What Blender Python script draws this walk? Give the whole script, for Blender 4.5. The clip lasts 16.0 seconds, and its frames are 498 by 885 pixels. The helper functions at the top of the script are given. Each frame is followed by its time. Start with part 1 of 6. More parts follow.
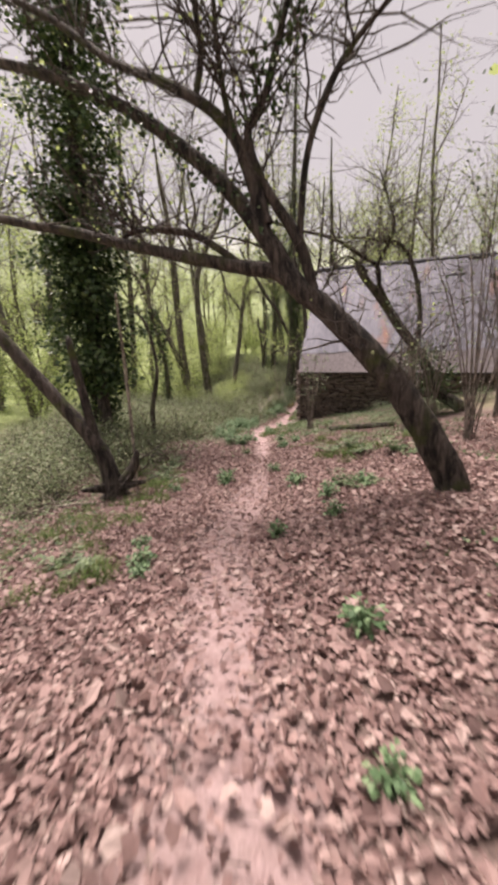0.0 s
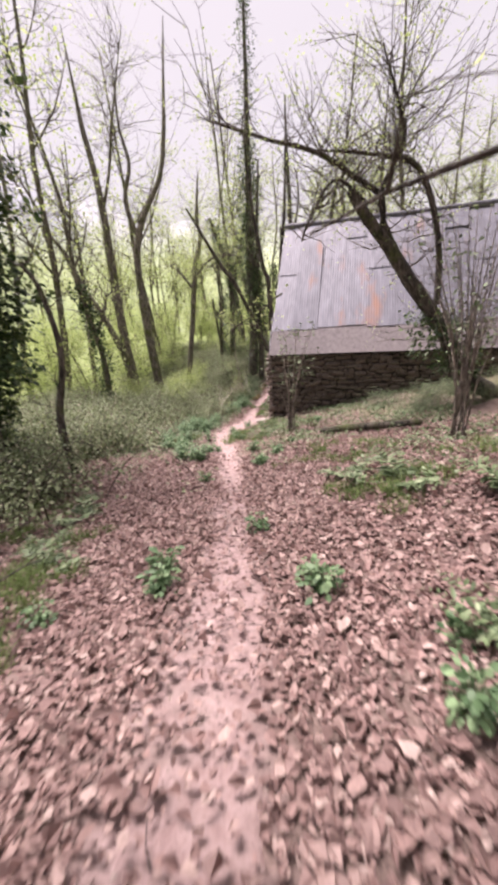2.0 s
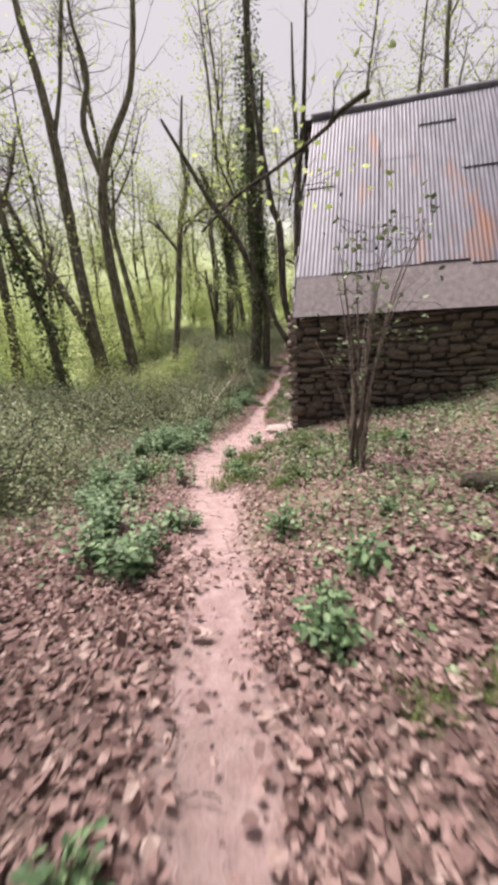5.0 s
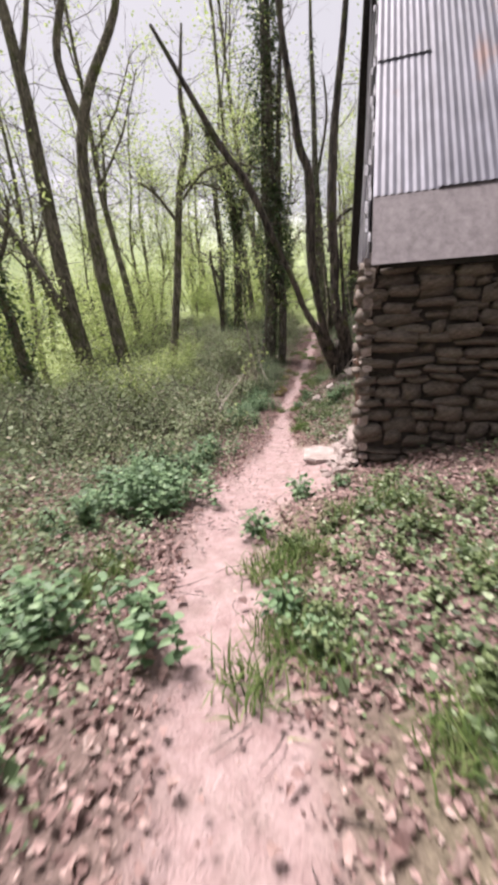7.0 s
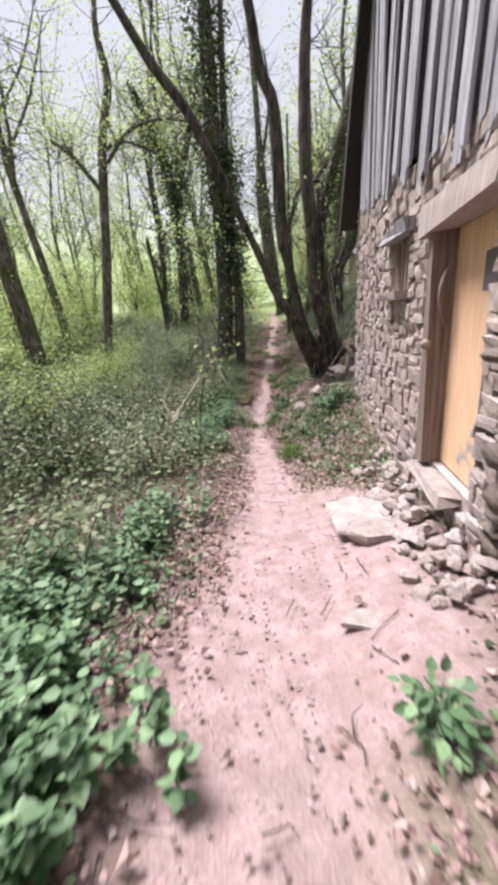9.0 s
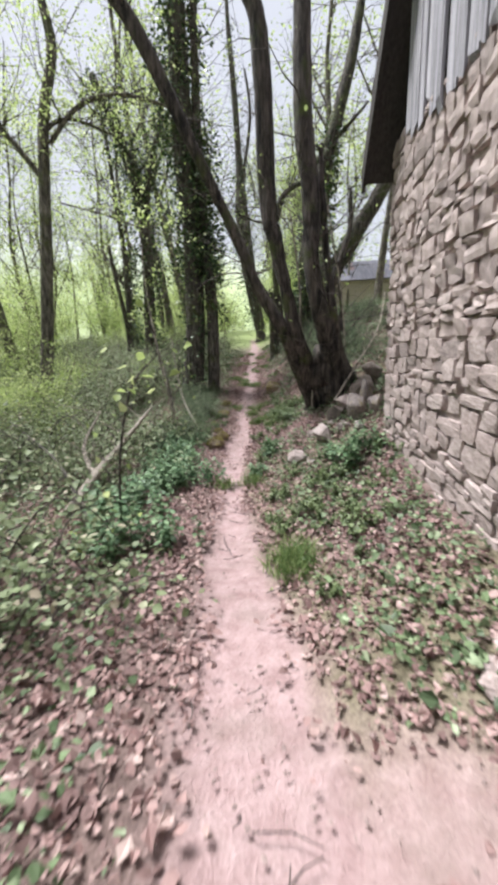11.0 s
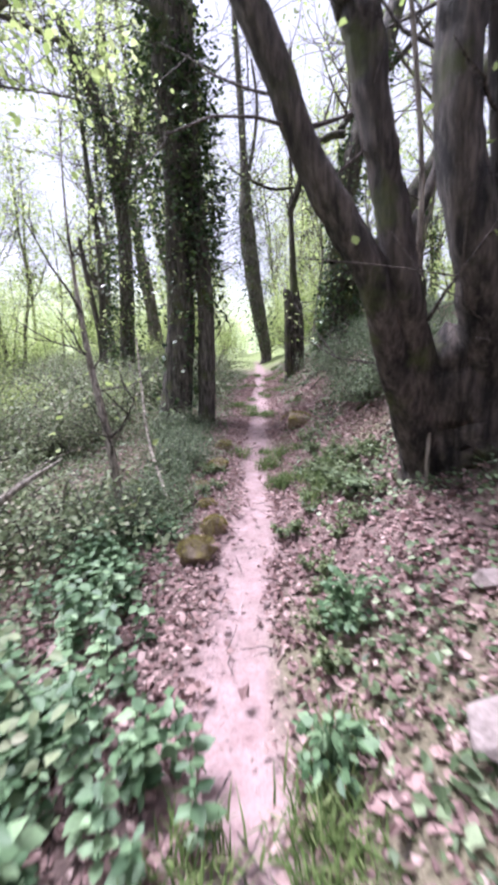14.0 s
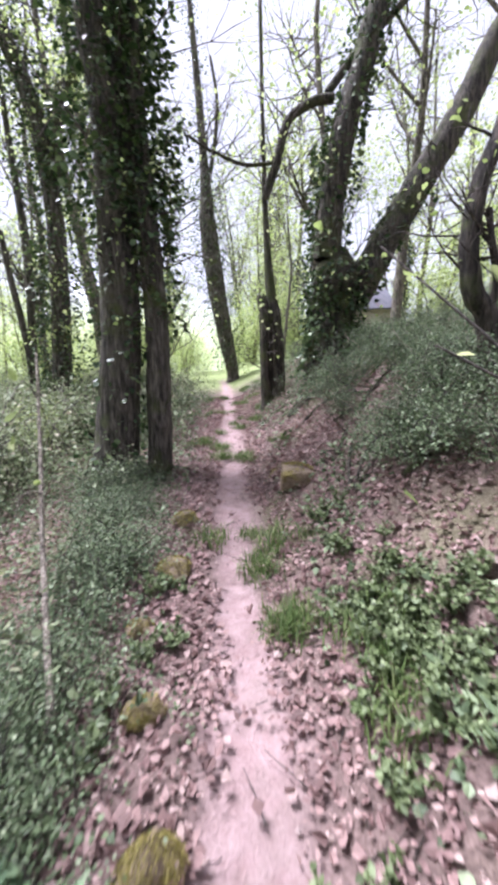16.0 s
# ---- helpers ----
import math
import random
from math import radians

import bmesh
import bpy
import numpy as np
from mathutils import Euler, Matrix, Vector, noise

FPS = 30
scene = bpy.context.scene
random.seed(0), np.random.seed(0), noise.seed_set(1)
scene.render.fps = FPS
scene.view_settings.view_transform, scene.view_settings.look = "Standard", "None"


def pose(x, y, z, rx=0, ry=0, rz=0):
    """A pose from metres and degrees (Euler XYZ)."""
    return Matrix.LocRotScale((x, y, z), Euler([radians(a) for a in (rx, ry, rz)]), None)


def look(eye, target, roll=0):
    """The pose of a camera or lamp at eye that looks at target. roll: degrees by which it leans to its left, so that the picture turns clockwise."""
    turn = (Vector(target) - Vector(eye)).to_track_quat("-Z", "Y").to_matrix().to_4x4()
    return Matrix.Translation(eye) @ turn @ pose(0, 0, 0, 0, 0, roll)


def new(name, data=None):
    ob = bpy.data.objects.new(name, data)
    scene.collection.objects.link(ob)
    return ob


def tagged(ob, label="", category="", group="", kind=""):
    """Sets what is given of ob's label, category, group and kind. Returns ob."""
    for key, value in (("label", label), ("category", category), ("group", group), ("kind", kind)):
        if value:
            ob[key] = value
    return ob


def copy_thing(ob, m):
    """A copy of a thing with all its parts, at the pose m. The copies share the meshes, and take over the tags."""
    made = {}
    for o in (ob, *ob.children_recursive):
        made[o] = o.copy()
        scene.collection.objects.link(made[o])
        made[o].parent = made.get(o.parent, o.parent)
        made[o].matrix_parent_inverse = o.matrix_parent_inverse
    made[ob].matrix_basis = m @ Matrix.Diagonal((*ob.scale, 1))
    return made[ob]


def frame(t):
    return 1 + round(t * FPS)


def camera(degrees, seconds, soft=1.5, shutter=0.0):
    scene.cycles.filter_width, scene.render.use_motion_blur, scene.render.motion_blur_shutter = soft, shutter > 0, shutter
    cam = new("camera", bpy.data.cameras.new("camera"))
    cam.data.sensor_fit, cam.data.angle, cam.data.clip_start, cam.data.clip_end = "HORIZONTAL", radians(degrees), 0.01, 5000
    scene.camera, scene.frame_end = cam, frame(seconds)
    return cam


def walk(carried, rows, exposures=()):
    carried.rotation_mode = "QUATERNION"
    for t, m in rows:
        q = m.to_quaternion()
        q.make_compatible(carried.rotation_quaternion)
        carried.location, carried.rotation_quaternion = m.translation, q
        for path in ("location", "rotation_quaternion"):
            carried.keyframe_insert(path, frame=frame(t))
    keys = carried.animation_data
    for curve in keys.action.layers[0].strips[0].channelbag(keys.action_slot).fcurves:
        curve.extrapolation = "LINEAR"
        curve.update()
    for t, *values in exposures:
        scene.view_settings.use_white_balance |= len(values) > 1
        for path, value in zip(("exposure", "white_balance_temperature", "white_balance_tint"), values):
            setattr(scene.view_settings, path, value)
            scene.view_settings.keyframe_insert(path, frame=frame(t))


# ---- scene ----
cam = camera(66.2, 16.0, soft=4.2, shutter=0.4)
PATH = [
    (0, (4.031, -16.129, 3.584), (3.325, -14.33, 3.071), -1.6),
    (0.5, (3.624, -15.263, 3.486), (2.975, -13.446, 2.959), -1.9),
    (1, (3.329, -14.392, 3.371), (2.733, -12.562, 2.83), -2.3),
    (1.5, (2.988, -13.544, 3.248), (2.44, -11.702, 2.696), -2.7),
    (2, (2.743, -12.675, 3.096), (2.229, -10.827, 2.53), -3.0),
    (2.5, (2.469, -11.751, 2.942), (1.971, -9.901, 2.369), -3.1),
    (3, (2.173, -10.918, 2.805), (1.69, -9.068, 2.217), -2.9),
    (5.5, (0.898, -6.775, 2.09), (0.374, -4.942, 1.488), -3.5),
    (6, (0.611, -5.999, 1.974), (0.066, -4.174, 1.364), -3.6),
    (6.5, (0.244, -5.209, 1.851), (-0.299, -3.385, 1.235), -3.3),
    (7, (-0.035, -4.51, 1.814), (-0.559, -2.681, 1.198), -3.2),
    (7.5, (-0.24, -3.801, 1.736), (-0.719, -1.961, 1.117), -3.5),
    (8, (-0.529, -3.155, 1.626), (-0.94, -1.299, 1.006), -3.6),
    (8.5, (-0.793, -2.492, 1.518), (-1.134, -0.62, 0.902), -3.9),
    (9, (-0.994, -1.883, 1.432), (-1.27, 0.0, 0.818), -4.2),
    (9.5, (-1.116, -1.14, 1.397), (-1.333, 0.754, 0.794), -4.2),
    (12, (-1.265, 2.207, 0.838), (-1.418, 4.164, 0.45), -2.5),
    (12.5, (-1.336, 2.869, 0.809), (-1.494, 4.827, 0.434), -2.3),
    (13, (-1.502, 3.493, 0.82), (-1.665, 5.453, 0.454), -2.1),
    (13.5, (-1.603, 4.118, 0.77), (-1.769, 6.079, 0.416), -2.0),
    (14, (-1.731, 4.774, 0.774), (-1.881, 6.741, 0.441), -2.0),
    (14.5, (-1.856, 5.334, 0.806), (-1.967, 7.305, 0.486), -1.7),
    (15, (-1.943, 5.876, 0.831), (-2.018, 7.851, 0.529), -2.0),
    (15.5, (-1.993, 6.459, 0.893), (-2.013, 8.439, 0.613), -2.1),
    (16, (-1.964, 7.005, 0.997), (-1.928, 8.988, 0.738), -2.5),
]


# ---- light ----
walk(cam, [(t, look(e, g, r)) for t, e, g, r in PATH],
     exposures=[(0.0, 0.74, 7300, 21), (1.0, 1.2, 7200, 24), (2.5, 1.06, 6900, 23), (5.5, 0.86, 7000, 18), (7.5, 1.02, 6600, 17), (9.7, 1.05, 6300, 12), (12.0, 1.17, 6150, 10), (14.0, 1.57, 5750, 25), (16.0, 1.6, 5850, 22)])

world = bpy.data.worlds.new("sky")
scene.world = world
world.use_nodes = True
_n, _l = world.node_tree.nodes, world.node_tree.links
_sky = _n.new("ShaderNodeTexSky")
_sky.sky_type = "NISHITA"
_sky.sun_disc = False
_sky.sun_elevation, _sky.sun_rotation = radians(66), radians(-60)
_sky.dust_density = 4.0
_dim = _n.new("ShaderNodeMixRGB")
_dim.blend_type = "MULTIPLY"
_dim.inputs["Fac"].default_value = 1.0
_dim.inputs["Color2"].default_value = (0.12, 0.12, 0.12, 1)
_l.new(_sky.outputs["Color"], _dim.inputs["Color1"])
_veil = _n.new("ShaderNodeMixRGB")          # an even overcast veil over the sky
_veil.inputs["Fac"].default_value = 0.8
_veil.inputs["Color2"].default_value = (0.93, 0.94, 1.0, 1)
_l.new(_dim.outputs["Color"], _veil.inputs["Color1"])
_bg = _n["Background"]
_bg.inputs["Strength"].default_value = 0.47
_l.new(_veil.outputs["Color"], _bg.inputs["Color"])

sun = new("sun", bpy.data.lights.new("sun", "SUN"))
sun.data.energy, sun.data.angle, sun.data.color = 4.8, radians(24), (1.0, 0.98, 0.96)
sun.matrix_world = look((-7, 4, 18), (0, 0, 0))

rng = np.random.default_rng(7)


# ---- materials ----
def material(name, rough=0.8, metal=0.0):
    m = bpy.data.materials.new(name)
    m.use_nodes = True
    b = m.node_tree.nodes["Principled BSDF"]
    b.inputs["Roughness"].default_value, b.inputs["Metallic"].default_value = rough, metal
    return m, m.node_tree.nodes, m.node_tree.links, b


def noise_node(n, l, scale, detail=5.0, coords="Object", stretch=None, rough=0.6):
    tc = n.new("ShaderNodeTexCoord")
    src = tc.outputs[coords]
    if stretch:
        mp = n.new("ShaderNodeMapping")
        mp.inputs["Scale"].default_value = stretch
        l.new(src, mp.inputs["Vector"])
        src = mp.outputs["Vector"]
    t = n.new("ShaderNodeTexNoise")
    t.inputs["Scale"].default_value, t.inputs["Detail"].default_value = scale, detail
    t.inputs["Roughness"].default_value = rough
    l.new(src, t.inputs["Vector"])
    return t.outputs["Fac"]


def ramp(n, l, fac, *stops):
    r = n.new("ShaderNodeValToRGB")
    e = r.color_ramp.elements
    while len(e) < len(stops):
        e.new(0.5)
    for k, (p, c) in enumerate(stops):
        e[k].position, e[k].color = p, (*c, 1)
    l.new(fac, r.inputs["Fac"])
    return r.outputs["Color"]


def mix(n, l, fac, a, b, blend="MIX"):
    x = n.new("ShaderNodeMixRGB")
    x.blend_type = blend
    for sock, v in (("Fac", fac), ("Color1", a), ("Color2", b)):
        if isinstance(v, (int, float)):
            x.inputs[sock].default_value = v
        elif isinstance(v, tuple):
            x.inputs[sock].default_value = (*v, 1)
        else:
            l.new(v, x.inputs[sock])
    return x.outputs["Color"]


def bump(n, l, b, height, strength=0.5, distance=0.02):
    k = n.new("ShaderNodeBump")
    k.inputs["Strength"].default_value, k.inputs["Distance"].default_value = strength, distance
    l.new(height, k.inputs["Height"])
    l.new(k.outputs["Normal"], b.inputs["Normal"])


def leaf_material(name, stops, translucent=0.25, rough=0.6):
    m, n, l, b = material(name, rough)
    g = n.new("ShaderNodeNewGeometry")
    col = ramp(n, l, g.outputs["Random Per Island"], *stops)
    grain = noise_node(n, l, 45, 3)
    col = mix(n, l, 0.35, col, ramp(n, l, grain, (0.3, (0.35, 0.35, 0.35)), (0.7, (1, 1, 1))), "MULTIPLY")
    l.new(col, b.inputs["Base Color"])
    b.inputs["Specular IOR Level"].default_value = 0.3
    if translucent:
        tr = n.new("ShaderNodeBsdfTranslucent")
        l.new(col, tr.inputs["Color"])
        mx = n.new("ShaderNodeMixShader")
        mx.inputs["Fac"].default_value = translucent
        l.new(b.outputs["BSDF"], mx.inputs[1])
        l.new(tr.outputs["BSDF"], mx.inputs[2])
        l.new(mx.outputs["Shader"], n["Material Output"].inputs["Surface"])
    return m


def bark_material(name, dark, light, moss=0.0, scale=9.0):
    m, n, l, b = material(name, 0.9)
    f = noise_node(n, l, scale, 8, stretch=(1.6, 1.6, 0.35), rough=0.7)
    big = noise_node(n, l, 1.3, 4)
    col = ramp(n, l, f, (0.4, dark), (0.6, light))
    ridge = noise_node(n, l, scale * 2.4, 6, stretch=(1.8, 1.8, 0.22), rough=0.6)
    col = mix(n, l, 0.7, col, ramp(n, l, ridge, (0.4, (0.25, 0.25, 0.25)), (0.58, (1.25, 1.25, 1.25))), "MULTIPLY")
    col = mix(n, l, ramp(n, l, big, (0.5, (0, 0, 0)), (0.7, (0.35, 0.35, 0.35))), col, tuple(0.5 * (d + q) * 2.2 for d, q in zip(dark, light)))
    if moss:
        mk = ramp(n, l, noise_node(n, l, 2.2, 6), (0.62 - moss * 0.3, (0, 0, 0)), (0.72, (1, 1, 1)))
        col = mix(n, l, mk, col, (0.075, 0.095, 0.02))
    l.new(col, b.inputs["Base Color"])
    bump(n, l, b, f, 1.0, 0.07)
    return m


def stone_material(name, dark, light, moss=0.0, scale=7.0):
    m, n, l, b = material(name, 0.88)
    oi = n.new("ShaderNodeObjectInfo")
    gi = n.new("ShaderNodeNewGeometry")
    add = n.new("ShaderNodeMath")
    l.new(oi.outputs["Random"], add.inputs[0])
    l.new(gi.outputs["Random Per Island"], add.inputs[1])
    fr = n.new("ShaderNodeMath")
    fr.operation = "FRACT"
    l.new(add.outputs[0], fr.inputs[0])
    f = noise_node(n, l, scale, 9, rough=0.68)
    col = ramp(n, l, f, (0.3, dark), (0.7, light))
    col = mix(n, l, 0.55, col, ramp(n, l, fr.outputs[0], (0.0, (0.42, 0.4, 0.4)), (0.5, (0.85, 0.8, 0.78)), (1.0, (1, 1, 1))), "MULTIPLY")
    if moss:
        mk = ramp(n, l, noise_node(n, l, 3.0, 6), (0.6 - moss * 0.25, (0, 0, 0)), (0.72 - moss * 0.2, (1, 1, 1)))
        col = mix(n, l, mk, col, (0.16, 0.13, 0.03))
    l.new(col, b.inputs["Base Color"])
    bump(n, l, b, f, 0.6, 0.02)
    return m


M_LITTER = leaf_material("dead leaves", [(0.0, (0.17, 0.108, 0.1)), (0.3, (0.27, 0.174, 0.162)), (0.6, (0.37, 0.243, 0.226)), (0.88, (0.46, 0.328, 0.302)), (1.0, (0.53, 0.41, 0.375))], 0.2, 0.65)
M_IVY = leaf_material("ivy leaves", [(0.0, (0.022, 0.045, 0.018)), (0.45, (0.055, 0.1, 0.036)), (0.8, (0.11, 0.165, 0.06)), (1.0, (0.17, 0.22, 0.1))], 0.15, 0.38)
M_COVER = leaf_material("ground cover leaves", [(0.0, (0.05, 0.075, 0.035)), (0.4, (0.12, 0.17, 0.085)), (0.75, (0.2, 0.27, 0.14)), (1.0, (0.36, 0.42, 0.27))], 0.2, 0.5)
M_NETTLE = leaf_material("nettle leaves", [(0.0, (0.06, 0.12, 0.055)), (0.5, (0.145, 0.24, 0.12)), (1.0, (0.3, 0.43, 0.235))], 0.25, 0.5)
M_HERB = leaf_material("weed leaves", [(0.0, (0.07, 0.095, 0.042)), (0.5, (0.15, 0.2, 0.085)), (1.0, (0.3, 0.37, 0.19))], 0.3, 0.5)
M_GRASS = leaf_material("grass blades", [(0.0, (0.07, 0.12, 0.035)), (0.5, (0.15, 0.225, 0.07)), (1.0, (0.3, 0.35, 0.15))], 0.25, 0.5)
M_SPRING = leaf_material("spring leaves", [(0.0, (0.27, 0.36, 0.11)), (0.5, (0.44, 0.54, 0.2)), (1.0, (0.6, 0.66, 0.33))], 0.55, 0.5)
M_MOSSLEAF = leaf_material("moss tufts", [(0.0, (0.12, 0.105, 0.025)), (0.5, (0.26, 0.225, 0.06)), (1.0, (0.44, 0.38, 0.13))], 0.2, 0.7)
M_BRAMBLE = leaf_material("bramble leaves", [(0.0, (0.1, 0.13, 0.06)), (0.45, (0.22, 0.275, 0.14)), (0.85, (0.36, 0.41, 0.25)), (1.0, (0.46, 0.4, 0.3))], 0.3, 0.55)
M_BARK = bark_material("dark bark", (0.01, 0.008, 0.007), (0.12, 0.097, 0.082), 0.25, 7)
M_BARK_MOSS = bark_material("mossy bark", (0.014, 0.012, 0.009), (0.11, 0.092, 0.072), 0.5)
M_BARK_GREY = bark_material("grey bark", (0.026, 0.022, 0.018), (0.15, 0.13, 0.108), 0.3)
M_BARK_WOOD = bark_material("pale grey woodland bark", (0.06, 0.052, 0.042), (0.24, 0.21, 0.17), 0.35)
M_TWIG = bark_material("twigs", (0.05, 0.04, 0.035), (0.17, 0.14, 0.12), 0, 20)
M_SHRUB = bark_material("pale shrub stems", (0.13, 0.105, 0.09), (0.36, 0.3, 0.26), 0, 16)
M_PALE = bark_material("pale dead wood", (0.18, 0.15, 0.12), (0.5, 0.44, 0.37), 0, 14)
# Brown stone; its dark tone also takes in the shade under the eave.
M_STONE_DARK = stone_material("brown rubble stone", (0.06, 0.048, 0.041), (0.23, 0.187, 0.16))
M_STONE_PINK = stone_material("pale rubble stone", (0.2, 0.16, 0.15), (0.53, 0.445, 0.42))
M_ROCK = stone_material("grey rock", (0.15, 0.128, 0.122), (0.4, 0.35, 0.335), 0.25, 11)
M_SLAB = stone_material("pale slab", (0.22, 0.182, 0.172), (0.42, 0.355, 0.335), 0, 11)
M_CRUMB = stone_material("dry soil crumbs", (0.17, 0.125, 0.115), (0.42, 0.33, 0.31))
M_MOSS = stone_material("mossy brown stone", (0.1, 0.075, 0.05), (0.32, 0.25, 0.17), 0.35, 14)


def mortar_material():
    m, n, l, b = material("lime mortar", 0.95)
    f = noise_node(n, l, 14, 8)
    l.new(ramp(n, l, f, (0.3, (0.24, 0.195, 0.182)), (0.7, (0.52, 0.435, 0.41))), b.inputs["Base Color"])
    bump(n, l, b, f, 0.8, 0.03)
    return m


def tin_material():
    m, n, l, b = material("galvanised corrugated sheet", 0.6, 0.25)
    oi = n.new("ShaderNodeObjectInfo")
    f = noise_node(n, l, 3.0, 8, stretch=(2.5, 0.5, 0.5))
    big = noise_node(n, l, 0.9, 5, stretch=(1.6, 0.5, 0.5))
    col = ramp(n, l, f, (0.3, (0.1, 0.098, 0.122)), (0.7, (0.19, 0.186, 0.228)))
    col = mix(n, l, 0.5, col, ramp(n, l, oi.outputs["Random"], (0, (0.55, 0.55, 0.6)), (1, (1, 1, 1))), "MULTIPLY")
    rust = ramp(n, l, big, (0.56, (0, 0, 0)), (0.7, (1, 1, 1)))
    col = mix(n, l, rust, col, (0.2, 0.1, 0.075))
    l.new(col, b.inputs["Base Color"])
    bump(n, l, b, f, 0.15, 0.01)
    return m


def wood_material(name, dark, light, scale=12.0):
    m, n, l, b = material(name, 0.85)
    oi = n.new("ShaderNodeObjectInfo")
    f = noise_node(n, l, scale, 8, stretch=(3, 3, 0.12), rough=0.7)
    col = ramp(n, l, f, (0.3, dark), (0.7, light))
    col = mix(n, l, 0.5, col, ramp(n, l, oi.outputs["Random"], (0, (0.5, 0.5, 0.52)), (1, (1, 1, 1))), "MULTIPLY")
    l.new(col, b.inputs["Base Color"])
    bump(n, l, b, f, 0.6, 0.01)
    return m


def door_material():
    m, n, l, b = material("peeling orange door panel", 0.7)
    f = noise_node(n, l, 1.7, 7)
    g = noise_node(n, l, 10, 6, stretch=(3, 3, 0.2))
    col = ramp(n, l, g, (0.3, (0.58, 0.35, 0.21)), (0.7, (0.74, 0.5, 0.34)))
    col = mix(n, l, ramp(n, l, f, (0.6, (0, 0, 0)), (0.66, (1, 1, 1))), col, (0.24, 0.26, 0.28))
    l.new(col, b.inputs["Base Color"])
    return m


M_MORTAR = mortar_material()
M_TIN = tin_material()
# Near-black core that paints shade into the gaps between the eave wall's stones.
M_EARTH_SHADE = stone_material("earth mortar with painted gap shade", (0.03, 0.025, 0.022), (0.1, 0.08, 0.07))
M_FLASH = wood_material("dull flat metal sheet", (0.11, 0.092, 0.098), (0.22, 0.19, 0.2), 4)
M_PLANK = wood_material("weathered grey planks", (0.07, 0.066, 0.075), (0.62, 0.6, 0.66), 9)
M_BEAM = wood_material("old brown beam", (0.1, 0.07, 0.055), (0.36, 0.27, 0.23))
M_SILVER = wood_material("bleached timber", (0.28, 0.225, 0.205), (0.58, 0.48, 0.445))
# Roof timber; also colours the sheets that stand in for the dark interior.
M_DARKWOOD_SHADE = wood_material("dark roof timber and interior shade", (0.015, 0.012, 0.011), (0.06, 0.05, 0.045))
M_DOOR = door_material()


def ground_material():
    m, n, l, b = material("woodland soil", 0.95)
    tr = n.new("ShaderNodeAttribute")
    tr.attribute_name = "trail"
    gr = n.new("ShaderNodeAttribute")
    gr.attribute_name = "green"
    f = noise_node(n, l, 9, 9)
    fine = noise_node(n, l, 60, 5)
    soil = ramp(n, l, f, (0.3, (0.13, 0.09, 0.079)), (0.7, (0.28, 0.196, 0.176)))
    soil = mix(n, l, 0.6, soil, ramp(n, l, fine, (0.38, (0.3, 0.28, 0.27)), (0.62, (1, 1, 1))), "MULTIPLY")
    path = ramp(n, l, f, (0.25, (0.29, 0.187, 0.183)), (0.75, (0.49, 0.362, 0.358)))
    path = mix(n, l, 0.35, path, ramp(n, l, fine, (0.35, (0.5, 0.46, 0.45)), (0.6, (1, 1, 1))), "MULTIPLY")
    worn = noise_node(n, l, 2.6, 8, rough=0.7)
    path = mix(n, l, ramp(n, l, worn, (0.48, (0, 0, 0)), (0.64, (0.45, 0.45, 0.45))), path, (0.22, 0.17, 0.15))
    green = ramp(n, l, fine, (0.3, (0.1, 0.125, 0.045)), (0.7, (0.3, 0.37, 0.14)))
    col = mix(n, l, gr.outputs["Fac"], soil, green)
    col = mix(n, l, tr.outputs["Fac"], col, path)
    l.new(col, b.inputs["Base Color"])
    add = n.new("ShaderNodeMath")
    l.new(f, add.inputs[0])
    l.new(fine, add.inputs[1])
    bump(n, l, b, add.outputs[0], 0.9, 0.025)
    return m


M_GROUND = ground_material()


# ---- mesh helpers ----
class Build:
    """Gathers vertices and faces and turns them into one mesh."""

    def __init__(self):
        self.v, self.q, self.t, self.count = [], [], [], 0

    def add(self, verts, quads=None, tris=None):
        verts = np.asarray(verts, float).reshape(-1, 3)
        if quads is not None and len(quads):
            self.q.append(np.asarray(quads) + self.count)
        if tris is not None and len(tris):
            self.t.append(np.asarray(tris) + self.count)
        self.v.append(verts)
        self.count += len(verts)

    def mesh(self, name, mat, smooth=True):
        v = np.concatenate(self.v) if self.v else np.zeros((0, 3))
        q = np.concatenate(self.q) if self.q else np.zeros((0, 4), int)
        t = np.concatenate(self.t) if self.t else np.zeros((0, 3), int)
        me = bpy.data.meshes.new(name)
        me.vertices.add(len(v))
        me.vertices.foreach_set("co", v.ravel().astype(np.float32))
        loops = np.concatenate([q.ravel(), t.ravel()]).astype(np.int32)
        me.loops.add(len(loops))
        me.loops.foreach_set("vertex_index", loops)
        sizes = np.concatenate([np.full(len(q), 4), np.full(len(t), 3)])
        me.polygons.add(len(sizes))
        me.polygons.foreach_set("loop_start", (np.cumsum(sizes) - sizes).astype(np.int32))
        me.update(calc_edges=True)
        me.validate()
        me.polygons.foreach_set("use_smooth", np.full(len(me.polygons), smooth))
        me.materials.append(mat)
        return me


def part(name, data, parent=None, label="", place=None):
    ob = new(name, data)
    if parent is not None:
        ob.parent = parent
    if place is not None:
        ob.matrix_basis = place
    if label:
        ob["label"] = label
    if name in ("twigs", "canes", "stems", "foliage", "fronds", "ivy", "moss"):
        ob["kind"] = "stuff"
    return ob


